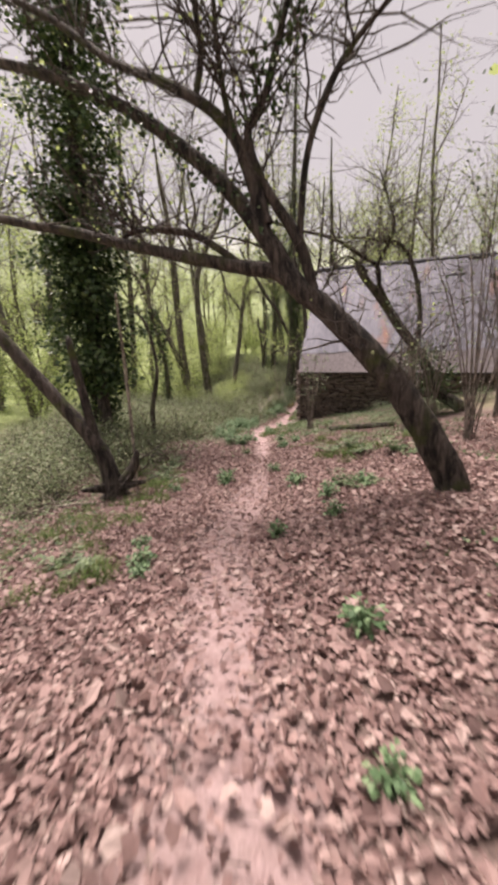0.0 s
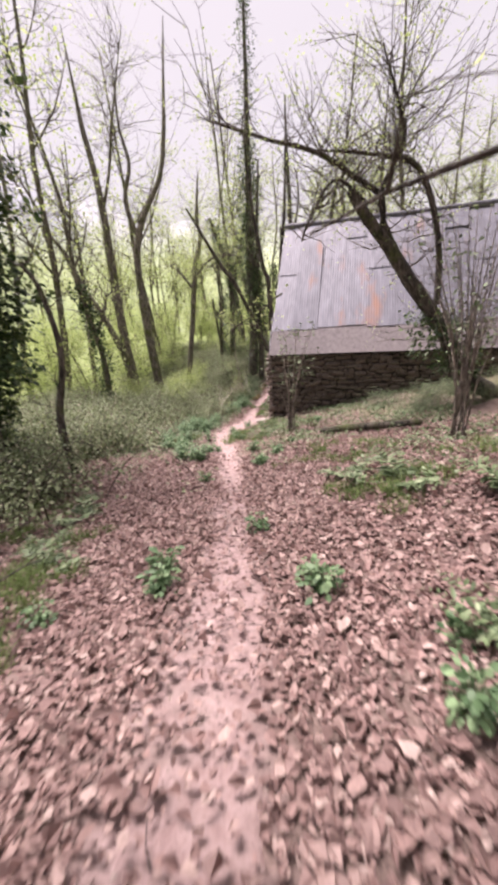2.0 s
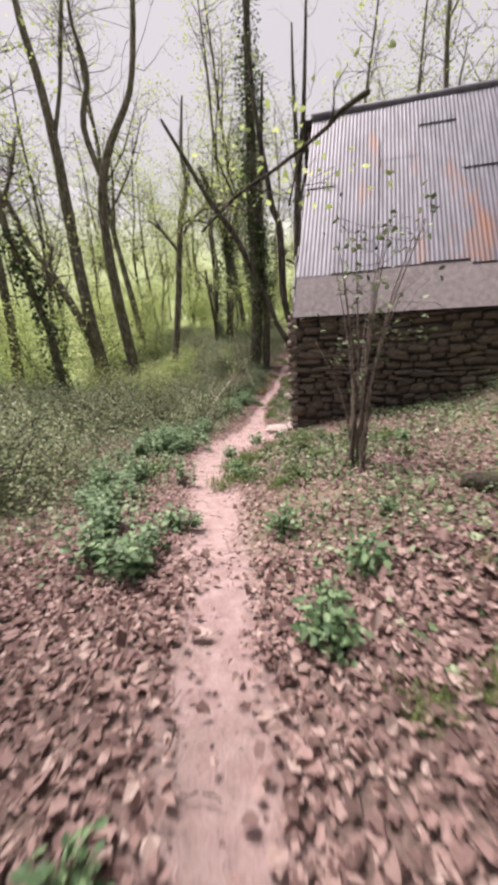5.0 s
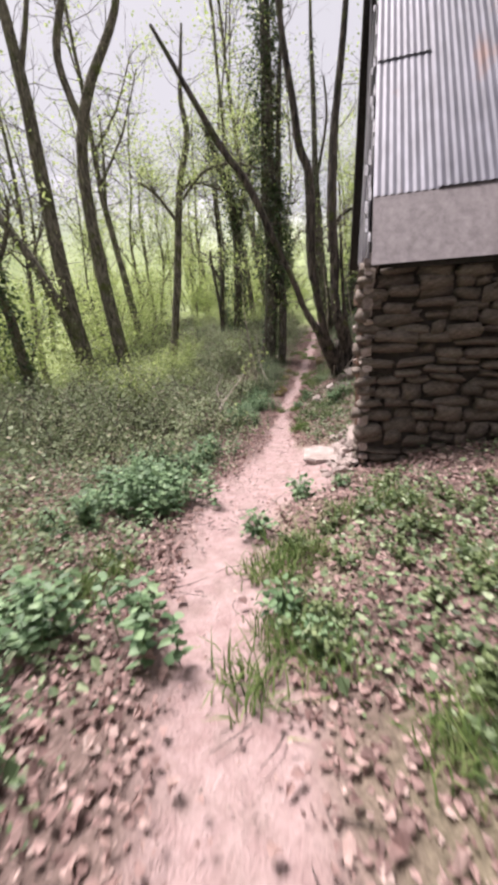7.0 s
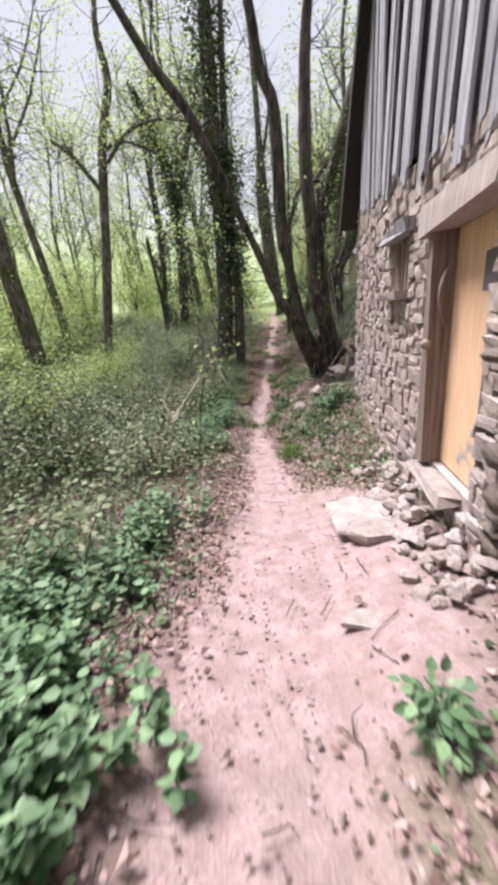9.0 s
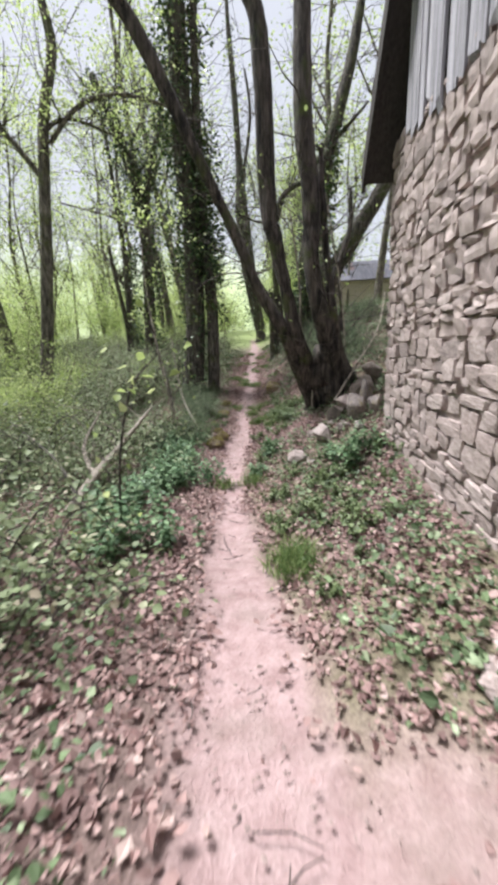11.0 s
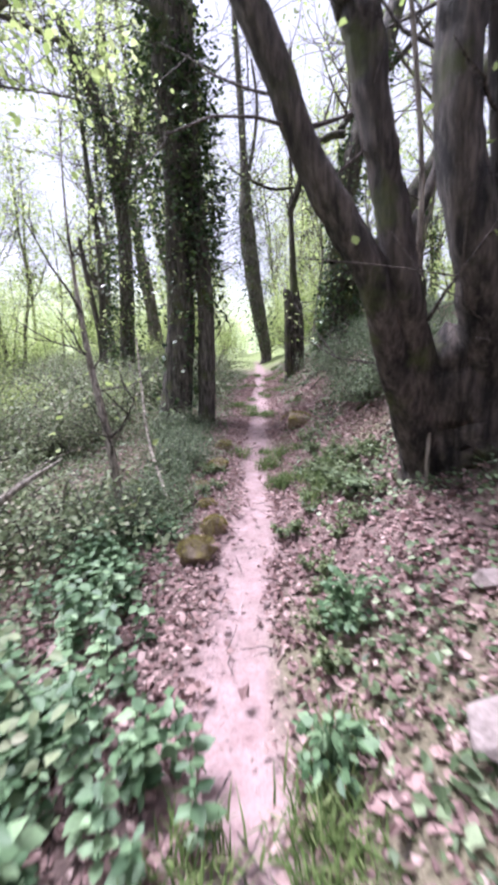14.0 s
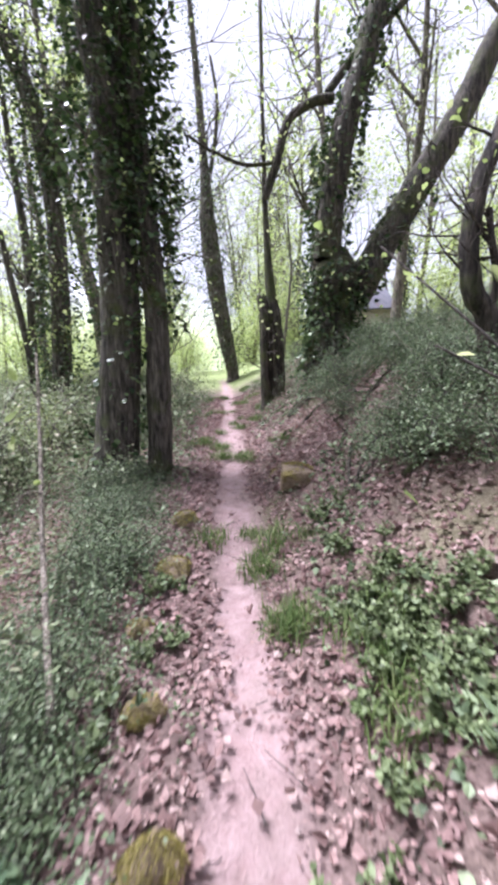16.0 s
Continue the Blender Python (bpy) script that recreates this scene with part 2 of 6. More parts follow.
def tube(b, pts, sides=8, lump=0.12, seed=0, steps=3):
    """A lumpy tapered limb through points of x, y, z, radius."""
    r = np.random.default_rng(seed)
    p = np.asarray(pts, float)
    k = np.arange(len(p))
    fine = np.linspace(0, len(p) - 1, (len(p) - 1) * steps + 1)
    lo = np.clip(np.floor(fine).astype(int), 0, len(p) - 2)
    u = (fine - lo)[:, None]
    prev, nxt = p[np.maximum(lo - 1, 0)], p[np.minimum(lo + 2, len(p) - 1)]
    a, c = p[lo], p[lo + 1]
    s = 0.5 * (2 * a + (c - prev) * u + (2 * prev - 5 * a + 4 * c - nxt) * u**2 + (3 * a - prev - 3 * c + nxt) * u**3)
    c3, rad = s[:, :3], np.maximum(s[:, 3], 0.002)
    if len(c3) > 3:
        c3 = c3 + r.normal(0, 0.12 if steps < 4 else 0.03, c3.shape) * rad[:, None] * (np.arange(len(c3)) > 0)[:, None]
    d = np.gradient(c3, axis=0)
    d /= np.linalg.norm(d, axis=1)[:, None] + 1e-9
    side = np.cross(d, (0.31, 0.17, 0.09) if abs(d[0, 2]) > 0.5 else (0, 0, 1.0))
    side /= np.linalg.norm(side, axis=1)[:, None] + 1e-9
    up = np.cross(side, d)
    ang = np.linspace(0, 2 * np.pi, sides, endpoint=False)
    wob = 1 + lump * np.sin(ang[None] * 2 + r.uniform(0, 6) + fine[:, None] * 0.6) + r.normal(0, lump * (0.5 if steps < 4 else 0.2), (len(c3), sides))
    if sides >= 12:
        wob = wob + 0.07 * np.abs(np.sin(ang[None] * 4.5 + np.cumsum(r.normal(0, 0.25, len(c3)))[:, None])) + 0.05 * np.sin(ang[None] * 3 + fine[:, None] * 1.9)
    ring = c3[:, None] + (rad[:, None] * wob)[..., None] * (np.cos(ang)[None, :, None] * side[:, None] + np.sin(ang)[None, :, None] * up[:, None])
    m = len(c3)
    i, j = np.meshgrid(np.arange(m - 1), np.arange(sides), indexing="ij")
    i, j = i.ravel(), j.ravel()
    j2 = (j + 1) % sides
    quads = np.stack([i * sides + j, i * sides + j2, (i + 1) * sides + j2, (i + 1) * sides + j], 1)
    verts = np.concatenate([ring.reshape(-1, 3), c3[-1:] + d[-1:] * rad[-1]])
    jj = np.arange(sides)
    tris = np.stack([(m - 1) * sides + jj, (m - 1) * sides + (jj + 1) % sides, np.full(sides, m * sides)], 1)
    b.add(verts, quads, tris)
    return c3, d, rad


def leaves(b, pos, size, tilt=0.6, seed=0, width=0.34, curl=0.15, yaw=None, aim=None, jag=0.03):
    """Folded leaves of two faces each, at the given places."""
    r = np.random.default_rng(seed)
    n = len(pos)
    if not n:
        return
    size = np.broadcast_to(size, n) * r.uniform(0.65, 1.35, n)
    w = width * r.uniform(0.75, 1.3, n)
    cu = curl * r.normal(0.6, 0.8, n)
    zero, one = np.zeros(n), np.ones(n)
    shape = np.stack([np.stack([zero, zero, zero], 1), np.stack([w * 0.85, 0.28 * one, cu], 1), np.stack([w * 0.75, 0.66 * one, cu * 1.1], 1),
                      np.stack([r.normal(0, 0.08, n), one, cu * r.normal(0.4, 0.9, n)], 1), np.stack([-w * 0.75, 0.66 * one, cu * 1.1], 1), np.stack([-w * 0.85, 0.28 * one, cu], 1)], 1)
    shape = (shape + r.normal(0, jag, shape.shape)) * size[:, None, None]
    yaw = r.uniform(0, 2 * np.pi, n) if yaw is None else yaw
    pitch, roll = r.normal(0, tilt, n), r.normal(0, tilt, n)
    if aim is not None:
        pitch = pitch + aim
    x, y, z = shape[..., 0], shape[..., 1], shape[..., 2]
    cr, sr = np.cos(roll)[:, None], np.sin(roll)[:, None]
    x, z = x * cr + z * sr, -x * sr + z * cr
    cp, sp = np.cos(pitch)[:, None], np.sin(pitch)[:, None]
    y, z = y * cp - z * sp, y * sp + z * cp
    cy, sy = np.cos(yaw)[:, None], np.sin(yaw)[:, None]
    x, y = x * cy - y * sy, x * sy + y * cy
    v = np.stack([x, y, z], -1) + np.asarray(pos)[:, None]
    base = np.arange(n)[:, None] * 6
    b.add(v.reshape(-1, 3), np.concatenate([base + (0, 1, 2, 3), base + (0, 3, 4, 5)]))


def box(b, lo, hi, jitter=0.0, seed=0, cuts=1):
    """A box between two corners, with loosened edges."""
    r = np.random.default_rng(seed)
    lo, hi = np.array(lo, float), np.array(hi, float)
    c = np.array([(x, y, z) for x in (0, 1) for y in (0, 1) for z in (0, 1)], float)
    v = lo + c * (hi - lo) + r.normal(0, 1, (8, 3)) * jitter
    b.add(v, [(0, 1, 3, 2), (4, 6, 7, 5), (0, 4, 5, 1), (2, 3, 7, 6), (0, 2, 6, 4), (1, 5, 7, 3)])


def stone_shape(seed, rough=0.11, square=5):
    """A rounded, uneven block that fills about -0.5 to 0.5 each way."""
    r = np.random.default_rng(seed)
    bm = bmesh.new()
    bmesh.ops.create_cube(bm, size=2)
    bmesh.ops.subdivide_edges(bm, edges=bm.edges[:], cuts=1, use_grid_fill=True)
    for v in bm.verts:
        c = np.array(v.co)
        k = (np.abs(c) ** square).sum() ** (1 / square)
        c = c / k
        c = c * (1 + r.normal(0, rough)) + r.normal(0, rough * 0.6, 3)
        v.co = Vector(c * 0.52)
    vs = np.array([v.co[:] for v in bm.verts])
    qs = np.array([[v.index for v in f.verts] for f in bm.faces])
    bm.free()
    return vs, qs


# ---- the lie of the land ----
KY = [-30, -18, -14, -12.5, -10, -8.2, -6.8, -5.3, -2.8, -1, 0, 1.7, 3.9, 6.2, 9, 12, 15, 20, 25, 32, 40]
TRAIL_X = [9.5, 4.7, 3.0, 2.3, 1.8, 1.2, .75, .25, -.8, -1.25, -1.17, -1.25, -1.65, -1.95, -2.0, -2.12, -2.2, -2.35, -2.6, -3.2, -4]
TRAIL_Z = [4.2, 2.35, 1.73, 1.48, 1.1, .82, .61, .42, .13, -.08, -.23, -.46, -.62, -.7, -.58, -.2, .25, .85, 1.35, 2.2, 3.0]
RISE = [.25, .25, .22, .22, .24, .28, .28, .25, .2, .22, .28, .2, .35, .5, .68, .75, .8, .6, .4, .35, .3]
FALL = [.12, .15, .2, .2, .18, .12, .1, .08, .05, .02, .02, 0, 0, .05, .12, .15, .1, .05, 0, 0, 0]


def soft(x, lo, hi):
    u = np.clip((x - lo) / (hi - lo), 0, 1)
    return u * u * (3 - 2 * u)


def ripple(x, y):
    return (np.sin(x * 2.1 + 1.3 * np.sin(y * 1.1)) * np.sin(y * 1.7 + x * 0.6) * 0.5 + np.sin(x * 5.3 + y * 2.2) * np.sin(y * 4.7 - x * 1.9) * 0.25
            + np.sin(x * 11.7 - y * 6.1) * np.sin(y * 12.3 + x * 4.4) * 0.13)


def offset(x, y):
    return x - np.interp(y, KY, TRAIL_X)


def trail_half(y):
    return np.interp(y, [-20, -12, -9, -5, -3, -1, 0.5, 2.5, 5, 8, 16, 25], [.36, .32, .24, .24, .3, .4, .46, .26, .18, .18, .18, .16])


def height(x, y):
    x, y = np.asarray(x, float), np.asarray(y, float)
    d = offset(x, y)
    z = np.interp(y, KY, TRAIL_Z)
    e = np.maximum(d - 0.35, 0)
    z = z + np.interp(y, KY, RISE) * (np.minimum(e, 1.9) + np.clip(e - 1.9, 0, 14) * np.where(y > 7, 0.3, 0.8))
    f = np.maximum(-d - 0.35, 0)
    z = z - np.interp(y, KY, FALL) * np.minimum(f, 8)
    z = z + soft(np.abs(d), 0.3, 1.6) * ripple(x, y) * 0.09 + ripple(x * 1.7 + 3, y * 1.7) * 0.018
    far = np.hypot(x + 2, y - 8)
    z = z + soft(-x, 25, 80) * (-5.0) + soft(far, 70, 400) * 6.0
    return z


# ---- ground ----
def spaced(lo, a, b2, hi, step, grow=1.22):
    mid = list(np.arange(a, b2, step))
    left, right, s = [], [], step
    while (left[-1] if left else a) > lo:
        s *= grow
        left.append((left[-1] if left else a) - s)
    s = step
    while (right[-1] if right else b2) < hi:
        right.append((right[-1] if right else b2) + s)
        s *= grow
    return np.array(left[::-1] + mid + right)


def build_ground():
    xs, ys = spaced(-900, -7, 6, 900, 0.11), spaced(-900, -18, 22, 900, 0.11)
    gx, gy = np.meshgrid(xs, ys, indexing="ij")
    gz = height(gx, gy)
    d = offset(gx, gy)
    edge = np.abs(d) + ripple(gx * 1.3, gy * 1.3) * 0.12
    half = trail_half(gy)
    gz = gz - (1 - soft(edge, half * 0.6, half * 1.5)) * 0.035
    b = Build()
    nx, ny = len(xs), len(ys)
    i, j = np.meshgrid(np.arange(nx - 1), np.arange(ny - 1), indexing="ij")
    i, j = i.ravel(), j.ravel()
    b.add(np.stack([gx, gy, gz], -1).reshape(-1, 3), np.stack([i * ny + j, (i + 1) * ny + j, (i + 1) * ny + j + 1, i * ny + j + 1], 1))
    me = b.mesh("ground", M_GROUND)
    trail = 1 - soft(edge, half * 0.75, half * 1.6)
    apron = (1 - soft(np.hypot((gx + 0.75) / 0.8, (gy - 0.6) / 1.7), 0.75, 1.1))
    trail = np.maximum(trail, apron * 0.9) * (1 - soft(gy, 26, 30)) * np.where(gy < -7, 0.95, 1.0)
    patchy = soft(ripple(gx * 0.6 + 5, gy * 0.6), -0.3, 0.3)
    green = soft(gy, -7, -2) * np.where(d < 0, soft(-d, 0.9, 2.2) * 0.8, 0.3 * patchy) * (0.3 + 0.7 * patchy)
    green = np.maximum(green, np.maximum(soft(-gx, 9, 16), np.maximum(soft(gy, 20, 26), soft(gx, 12, 20))))
    for name, val in (("trail", trail), ("green", green)):
        at = me.attributes.new(name, "FLOAT", "POINT")
        at.data.foreach_set("value", val.ravel().astype(np.float32))
    return tagged(new("ground", me), "sloping woodland floor with a narrow trodden earth trail", "ground", kind="structure")


build_ground()


def build_hills():
    """The valley side beyond the wood, with haze painted into its colours."""
    m, n, l, bs = material("hillside with painted haze", 1.0)
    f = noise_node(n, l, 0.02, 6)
    # Pale bluish upper tone: distance haze mixed into the base colour.
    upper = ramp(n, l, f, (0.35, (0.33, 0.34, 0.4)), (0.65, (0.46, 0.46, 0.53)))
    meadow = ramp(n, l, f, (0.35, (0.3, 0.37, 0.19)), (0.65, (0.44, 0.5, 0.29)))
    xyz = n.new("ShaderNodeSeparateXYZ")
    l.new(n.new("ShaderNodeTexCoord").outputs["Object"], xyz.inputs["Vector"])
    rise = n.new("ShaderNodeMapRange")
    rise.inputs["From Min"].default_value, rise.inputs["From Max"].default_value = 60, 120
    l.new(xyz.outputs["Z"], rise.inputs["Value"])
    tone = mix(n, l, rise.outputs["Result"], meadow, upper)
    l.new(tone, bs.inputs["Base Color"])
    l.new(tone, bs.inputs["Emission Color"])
    bs.inputs["Emission Strength"].default_value = 0.05      # faint glow standing in for daylight scattered by the mist
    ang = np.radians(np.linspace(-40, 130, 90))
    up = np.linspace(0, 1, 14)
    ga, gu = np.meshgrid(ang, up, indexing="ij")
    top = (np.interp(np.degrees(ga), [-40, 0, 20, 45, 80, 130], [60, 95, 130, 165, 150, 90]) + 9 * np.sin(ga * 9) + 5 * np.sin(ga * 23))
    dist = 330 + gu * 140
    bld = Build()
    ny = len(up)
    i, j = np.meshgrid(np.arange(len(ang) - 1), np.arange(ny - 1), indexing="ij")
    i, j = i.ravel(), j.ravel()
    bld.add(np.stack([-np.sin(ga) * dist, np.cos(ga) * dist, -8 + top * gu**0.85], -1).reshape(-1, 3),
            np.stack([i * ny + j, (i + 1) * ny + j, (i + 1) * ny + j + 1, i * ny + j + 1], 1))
    tagged(new("backdrop", bld.mesh("backdrop", m)), "wooded valley side far off, haze painted into its colour", "hillside", kind="structure")


build_hills()


# ---- the barn ----
barn = tagged(new("barn"), "old rubble-stone barn with a steep corrugated metal roof", "barn")
STONES = []
for _k in range(10):
    _b = Build()
    _b.add(*stone_shape(100 + _k))
    STONES.append(_b)
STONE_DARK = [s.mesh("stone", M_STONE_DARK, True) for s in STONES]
STONE_PINK = []
for _k in range(10):
    _b = Build()
    _b.add(*stone_shape(130 + _k, 0.08, 8))
    STONE_PINK.append(_b.mesh("stone", M_STONE_PINK, False))
RIDGE_Y, RIDGE_Z, EAVE_Y, EAVE_Z, FAR_Y, FAR_Z, LENGTH, DEPTH = 3.55, 6.76, -0.13, 2.25, 5.8, 2.92, 7.3, 5.6


def roof_z(y):
    return np.where(y < RIDGE_Y, EAVE_Z + (y - EAVE_Y) * (RIDGE_Z - EAVE_Z) / (RIDGE_Y - EAVE_Y), FAR_Z + (FAR_Y - y) * (RIDGE_Z - FAR_Z) / (FAR_Y - RIDGE_Y))


def stone_top(y):
    return np.minimum(2.34 + 0.13 * y, roof_z(np.asarray(y, float)) - 0.16)


def verge_slab(b, x0, x1, corners, inset=0.16):
    """A prism like slab_yz whose first two corners lie further in along x."""
    v = [(x + (inset if k < 2 else 0), y, z) for x in (x0, x1) for k, (y, z) in enumerate(corners)]
    b.add(v, [(0, 1, 2, 3), (7, 6, 5, 4), (0, 4, 5, 1), (1, 5, 6, 2), (2, 6, 7, 3), (3, 7, 4, 0)])


def slab_yz(b, x0, x1, corners):
    """A prism along x with the four given (y, z) corners."""
    v = [(x, y, z) for x in (x0, x1) for y, z in corners]
    b.add(v, [(0, 1, 2, 3), (7, 6, 5, 4), (0, 4, 5, 1), (1, 5, 6, 2), (2, 6, 7, 3), (3, 7, 4, 0)])


def build_walls():
    near, far, end, peak, gables = Build(), Build(), Build(), Build(), []
    box(near, (0.07, 0.07, -0.6), (LENGTH, 0.5, 2.28))
    box(far, (0.07, 5.15, -0.6), (LENGTH, DEPTH, 3.05))
    slab_yz(end, 6.85, LENGTH - 0.002, [(0.5, -0.6), (0.5, 2.6), (5.15, 2.6), (5.15, -0.6)])
    slab_yz(peak, 6.95, LENGTH - 0.1, [(0.3, 2.6), (RIDGE_Y, RIDGE_Z - 0.25), (5.15, 3.6), (5.15, 2.6)])
    for y0, y1, z0, z1 in ((0.5, 1.38, 2.02, None), (0.5, 1.38, -0.6, 0.2), (1.38, 2.18, -0.6, None), (2.18, 2.86, -0.6, 1.58),
                           (2.18, 2.86, 2.1, None), (2.86, 5.15, -0.6, None)):
        gable = Build()
        slab_yz(gable, 0.07, 0.48, [(y0, z0), (y0, z1 or float(stone_top(y0))), (y1, z1 or float(stone_top(y1))), (y1, z0)])
        gables.append(gable)
    for piece in gables[:-1]:
        part("wall", piece.mesh("wall", M_MORTAR, False), barn, "pale mortared piece of the gable wall")
    part("wall", peak.mesh("wall", M_MORTAR, False), barn, "upper part of the end wall")
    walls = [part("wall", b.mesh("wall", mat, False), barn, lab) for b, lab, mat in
             ((near, "brown rubble-stone wall under the eave, shade painted into its gaps", M_EARTH_SHADE), (far, "rear rubble-stone wall", M_MORTAR), (end, "stone end wall", M_MORTAR), (gables[-1], "pale rubble-stone gable wall with lime mortar", M_MORTAR))]
    return walls


W_NEAR, W_FAR, W_END, W_GABLE = build_walls()


def lay_stones(wall, meshes, along, length, top, holes, h_range, w_range, seed, limit, mat, foot):
    """Uneven courses of rubble over one face of a wall. along: 'x' (the eave wall) or 'y' (the gable)."""
    r = np.random.default_rng(seed)
    z, placed, rest = -0.35, 0, Build()
    while z < top(length) + 0.1:
        h = r.uniform(*h_range)
        u = -0.02 + r.uniform(-0.05, 0.02)
        while u < length:
            w = r.uniform(*w_range) * (1.5 if r.random() < 0.2 else 1)
            hh = h * r.uniform(0.72, 1.25)
            w = max(0.05, min(w, length - u))
            for a, b2, lo, hi in holes:
                if lo < z + h / 2 < hi:
                    if u < a < u + w:
                        w = max(a - u, 0.04)
                    elif u < b2 < u + w:
                        w, u = max(u + w - b2, 0.04), b2
            c, zc = u + w / 2, z + h / 2 + r.normal(0, 0.02) + 0.035 * math.sin(u * 1.7 + z)
            u += w
            if zc + hh / 2 > top(c) + 0.03 or zc < foot(c) - 0.1 or any(a < c < b2 and lo - 0.02 < zc < hi + 0.02 for a, b2, lo, hi in holes):
                continue
            out, deep = (0.085 + r.normal(0, 0.026), 0.2) if along == "x" else (0.082 + r.normal(0, 0.007), 0.1)
            loose = 1.0 if along == "x" else 0.5
            turn = Euler((r.normal(0, 0.07) * loose, r.normal(0, 0.11) * loose, r.normal(0, 0.08) * loose)).to_matrix().to_4x4()
            if along == "x":
                m = Matrix.Translation((c, out, zc)) @ turn @ Matrix.Diagonal((w * 0.98, deep, hh * 0.98, 1))
            else:
                m = Matrix.Translation((out, c, zc)) @ turn @ Matrix.Diagonal((deep, w * 0.98, hh * 0.98, 1))
            k = int(r.integers(0, len(meshes)))
            if placed < limit:
                part("stone", meshes[k], wall, place=m)
                placed += 1
            else:
                v, q = stone_shape(130 + k, 0.08, 8) if along == "y" else stone_shape(100 + k)
                a = np.array(m)
                rest.add(v @ a[:3, :3].T + a[:3, 3], q)
        z += h
    if rest.count:
        tagged(part("stonework", rest.mesh("stonework", mat, False), wall), kind="stuff")


def beam(name, parent, lo, hi, mat, seed, jitter=0.008, label=""):
    b = Build()
    box(b, lo, hi, jitter, seed)
    return part(name, b.mesh(name, mat, False), parent, label)


def build_roof():
    roof = part("roof", None, barn, "steep roof of corrugated galvanised sheets, rusty in streaks")
    k = (RIDGE_Z - EAVE_Z) / (RIDGE_Y - EAVE_Y)
    r = np.random.default_rng(3)

    def sheet(x0, width, ya, yb, lift, far=False, flat=False):
        cols = np.arange(0, width + 1e-6, width if flat else 0.01333)
        ycut = np.linspace(ya, yb, 5)
        gx, gy = np.meshgrid(cols, ycut, indexing="ij")
        wave = np.zeros_like(gx) if flat else 0.0045 * np.sin((gx + x0) * 2 * np.pi / 0.08)
        sag = r.normal(0, 0.006) + r.normal(0, 0.012) * (gy - ya)
        kk = -(RIDGE_Z - FAR_Z) / (FAR_Y - RIDGE_Y) if far else k
        nn = np.array((0, -kk, 1)) / math.hypot(kk, 1)
        off = wave + lift + sag
        b = Build()
        ny = len(ycut)
        i, j = np.meshgrid(np.arange(len(cols) - 1), np.arange(ny - 1), indexing="ij")
        i, j = i.ravel(), j.ravel()
        lean = 0.16 * (FAR_Y - gy) / (FAR_Y - RIDGE_Y) if far else 0.11 + 0.012 * (gy - EAVE_Y)
        top = np.stack([x0 + gx + lean, gy + off * nn[1], roof_z(gy) + off * nn[2]], -1).reshape(-1, 3)
        quads = np.stack([i * ny + j, (i + 1) * ny + j, (i + 1) * ny + j + 1, i * ny + j + 1], 1)
        b.add(top, quads)
        b.add(top - nn * 0.004, quads[:, ::-1])
        return b.mesh("sheet", M_FLASH if flat else M_TIN, True)

    x, col = -0.02, 0
    while x < LENGTH + 0.1:
        lap = (2.0, 2.75, 2.35, 2.95)[col % 4]
        wide = 0.64 if col == 0 else 0.8
        part("sheet", sheet(x, wide + 0.04, 0.5 + r.uniform(-0.03, 0.03), lap + 0.1, 0.03 + 0.006 * (col % 2)), roof)
        part("sheet", sheet(x, wide + 0.04, lap, RIDGE_Y + 0.02, 0.046 + 0.006 * (col % 2)), roof)
        part("sheet", sheet(x - 0.2, wide + 0.04, RIDGE_Y, FAR_Y, 0.035, far=True), roof)
        x += wide
        col += 1
    x = -0.02
    while x < LENGTH:
        part("flashing", sheet(x, 1.86, EAVE_Y, 0.56, 0.012, flat=True), roof, "flat dull metal sheet along the eave")
        x += 1.84
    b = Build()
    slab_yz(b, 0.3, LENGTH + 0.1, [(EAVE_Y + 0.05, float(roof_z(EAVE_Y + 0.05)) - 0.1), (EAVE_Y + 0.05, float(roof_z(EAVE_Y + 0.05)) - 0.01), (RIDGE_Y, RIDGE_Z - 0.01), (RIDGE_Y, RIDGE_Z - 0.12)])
    part("deck", b.mesh("deck", M_DARKWOOD_SHADE, False), roof, "dark boards under the metal")
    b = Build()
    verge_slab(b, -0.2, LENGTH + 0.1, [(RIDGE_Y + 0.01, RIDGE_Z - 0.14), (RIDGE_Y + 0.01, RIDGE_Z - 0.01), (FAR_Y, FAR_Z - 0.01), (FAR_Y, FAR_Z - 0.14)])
    part("deck", b.mesh("deck", M_DARKWOOD_SHADE, False), roof, "dark boards under the metal")
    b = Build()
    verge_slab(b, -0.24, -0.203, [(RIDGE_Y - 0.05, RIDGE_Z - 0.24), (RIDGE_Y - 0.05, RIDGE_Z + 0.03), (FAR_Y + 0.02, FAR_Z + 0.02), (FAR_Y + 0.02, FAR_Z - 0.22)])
    part("rake_board", b.mesh("rake_board", M_DARKWOOD_SHADE, False), roof, "dark weathered verge board")
    b = Build()
    tube(b, [(0.1, RIDGE_Y, RIDGE_Z + 0.03, 0.09), (3.5, RIDGE_Y, RIDGE_Z + 0.02, 0.09), (LENGTH + 0.1, RIDGE_Y, RIDGE_Z + 0.03, 0.09)], 10, 0.02)
    part("ridge_cap", b.mesh("ridge_cap", M_TIN), roof, "rounded metal ridge cap")


build_roof()


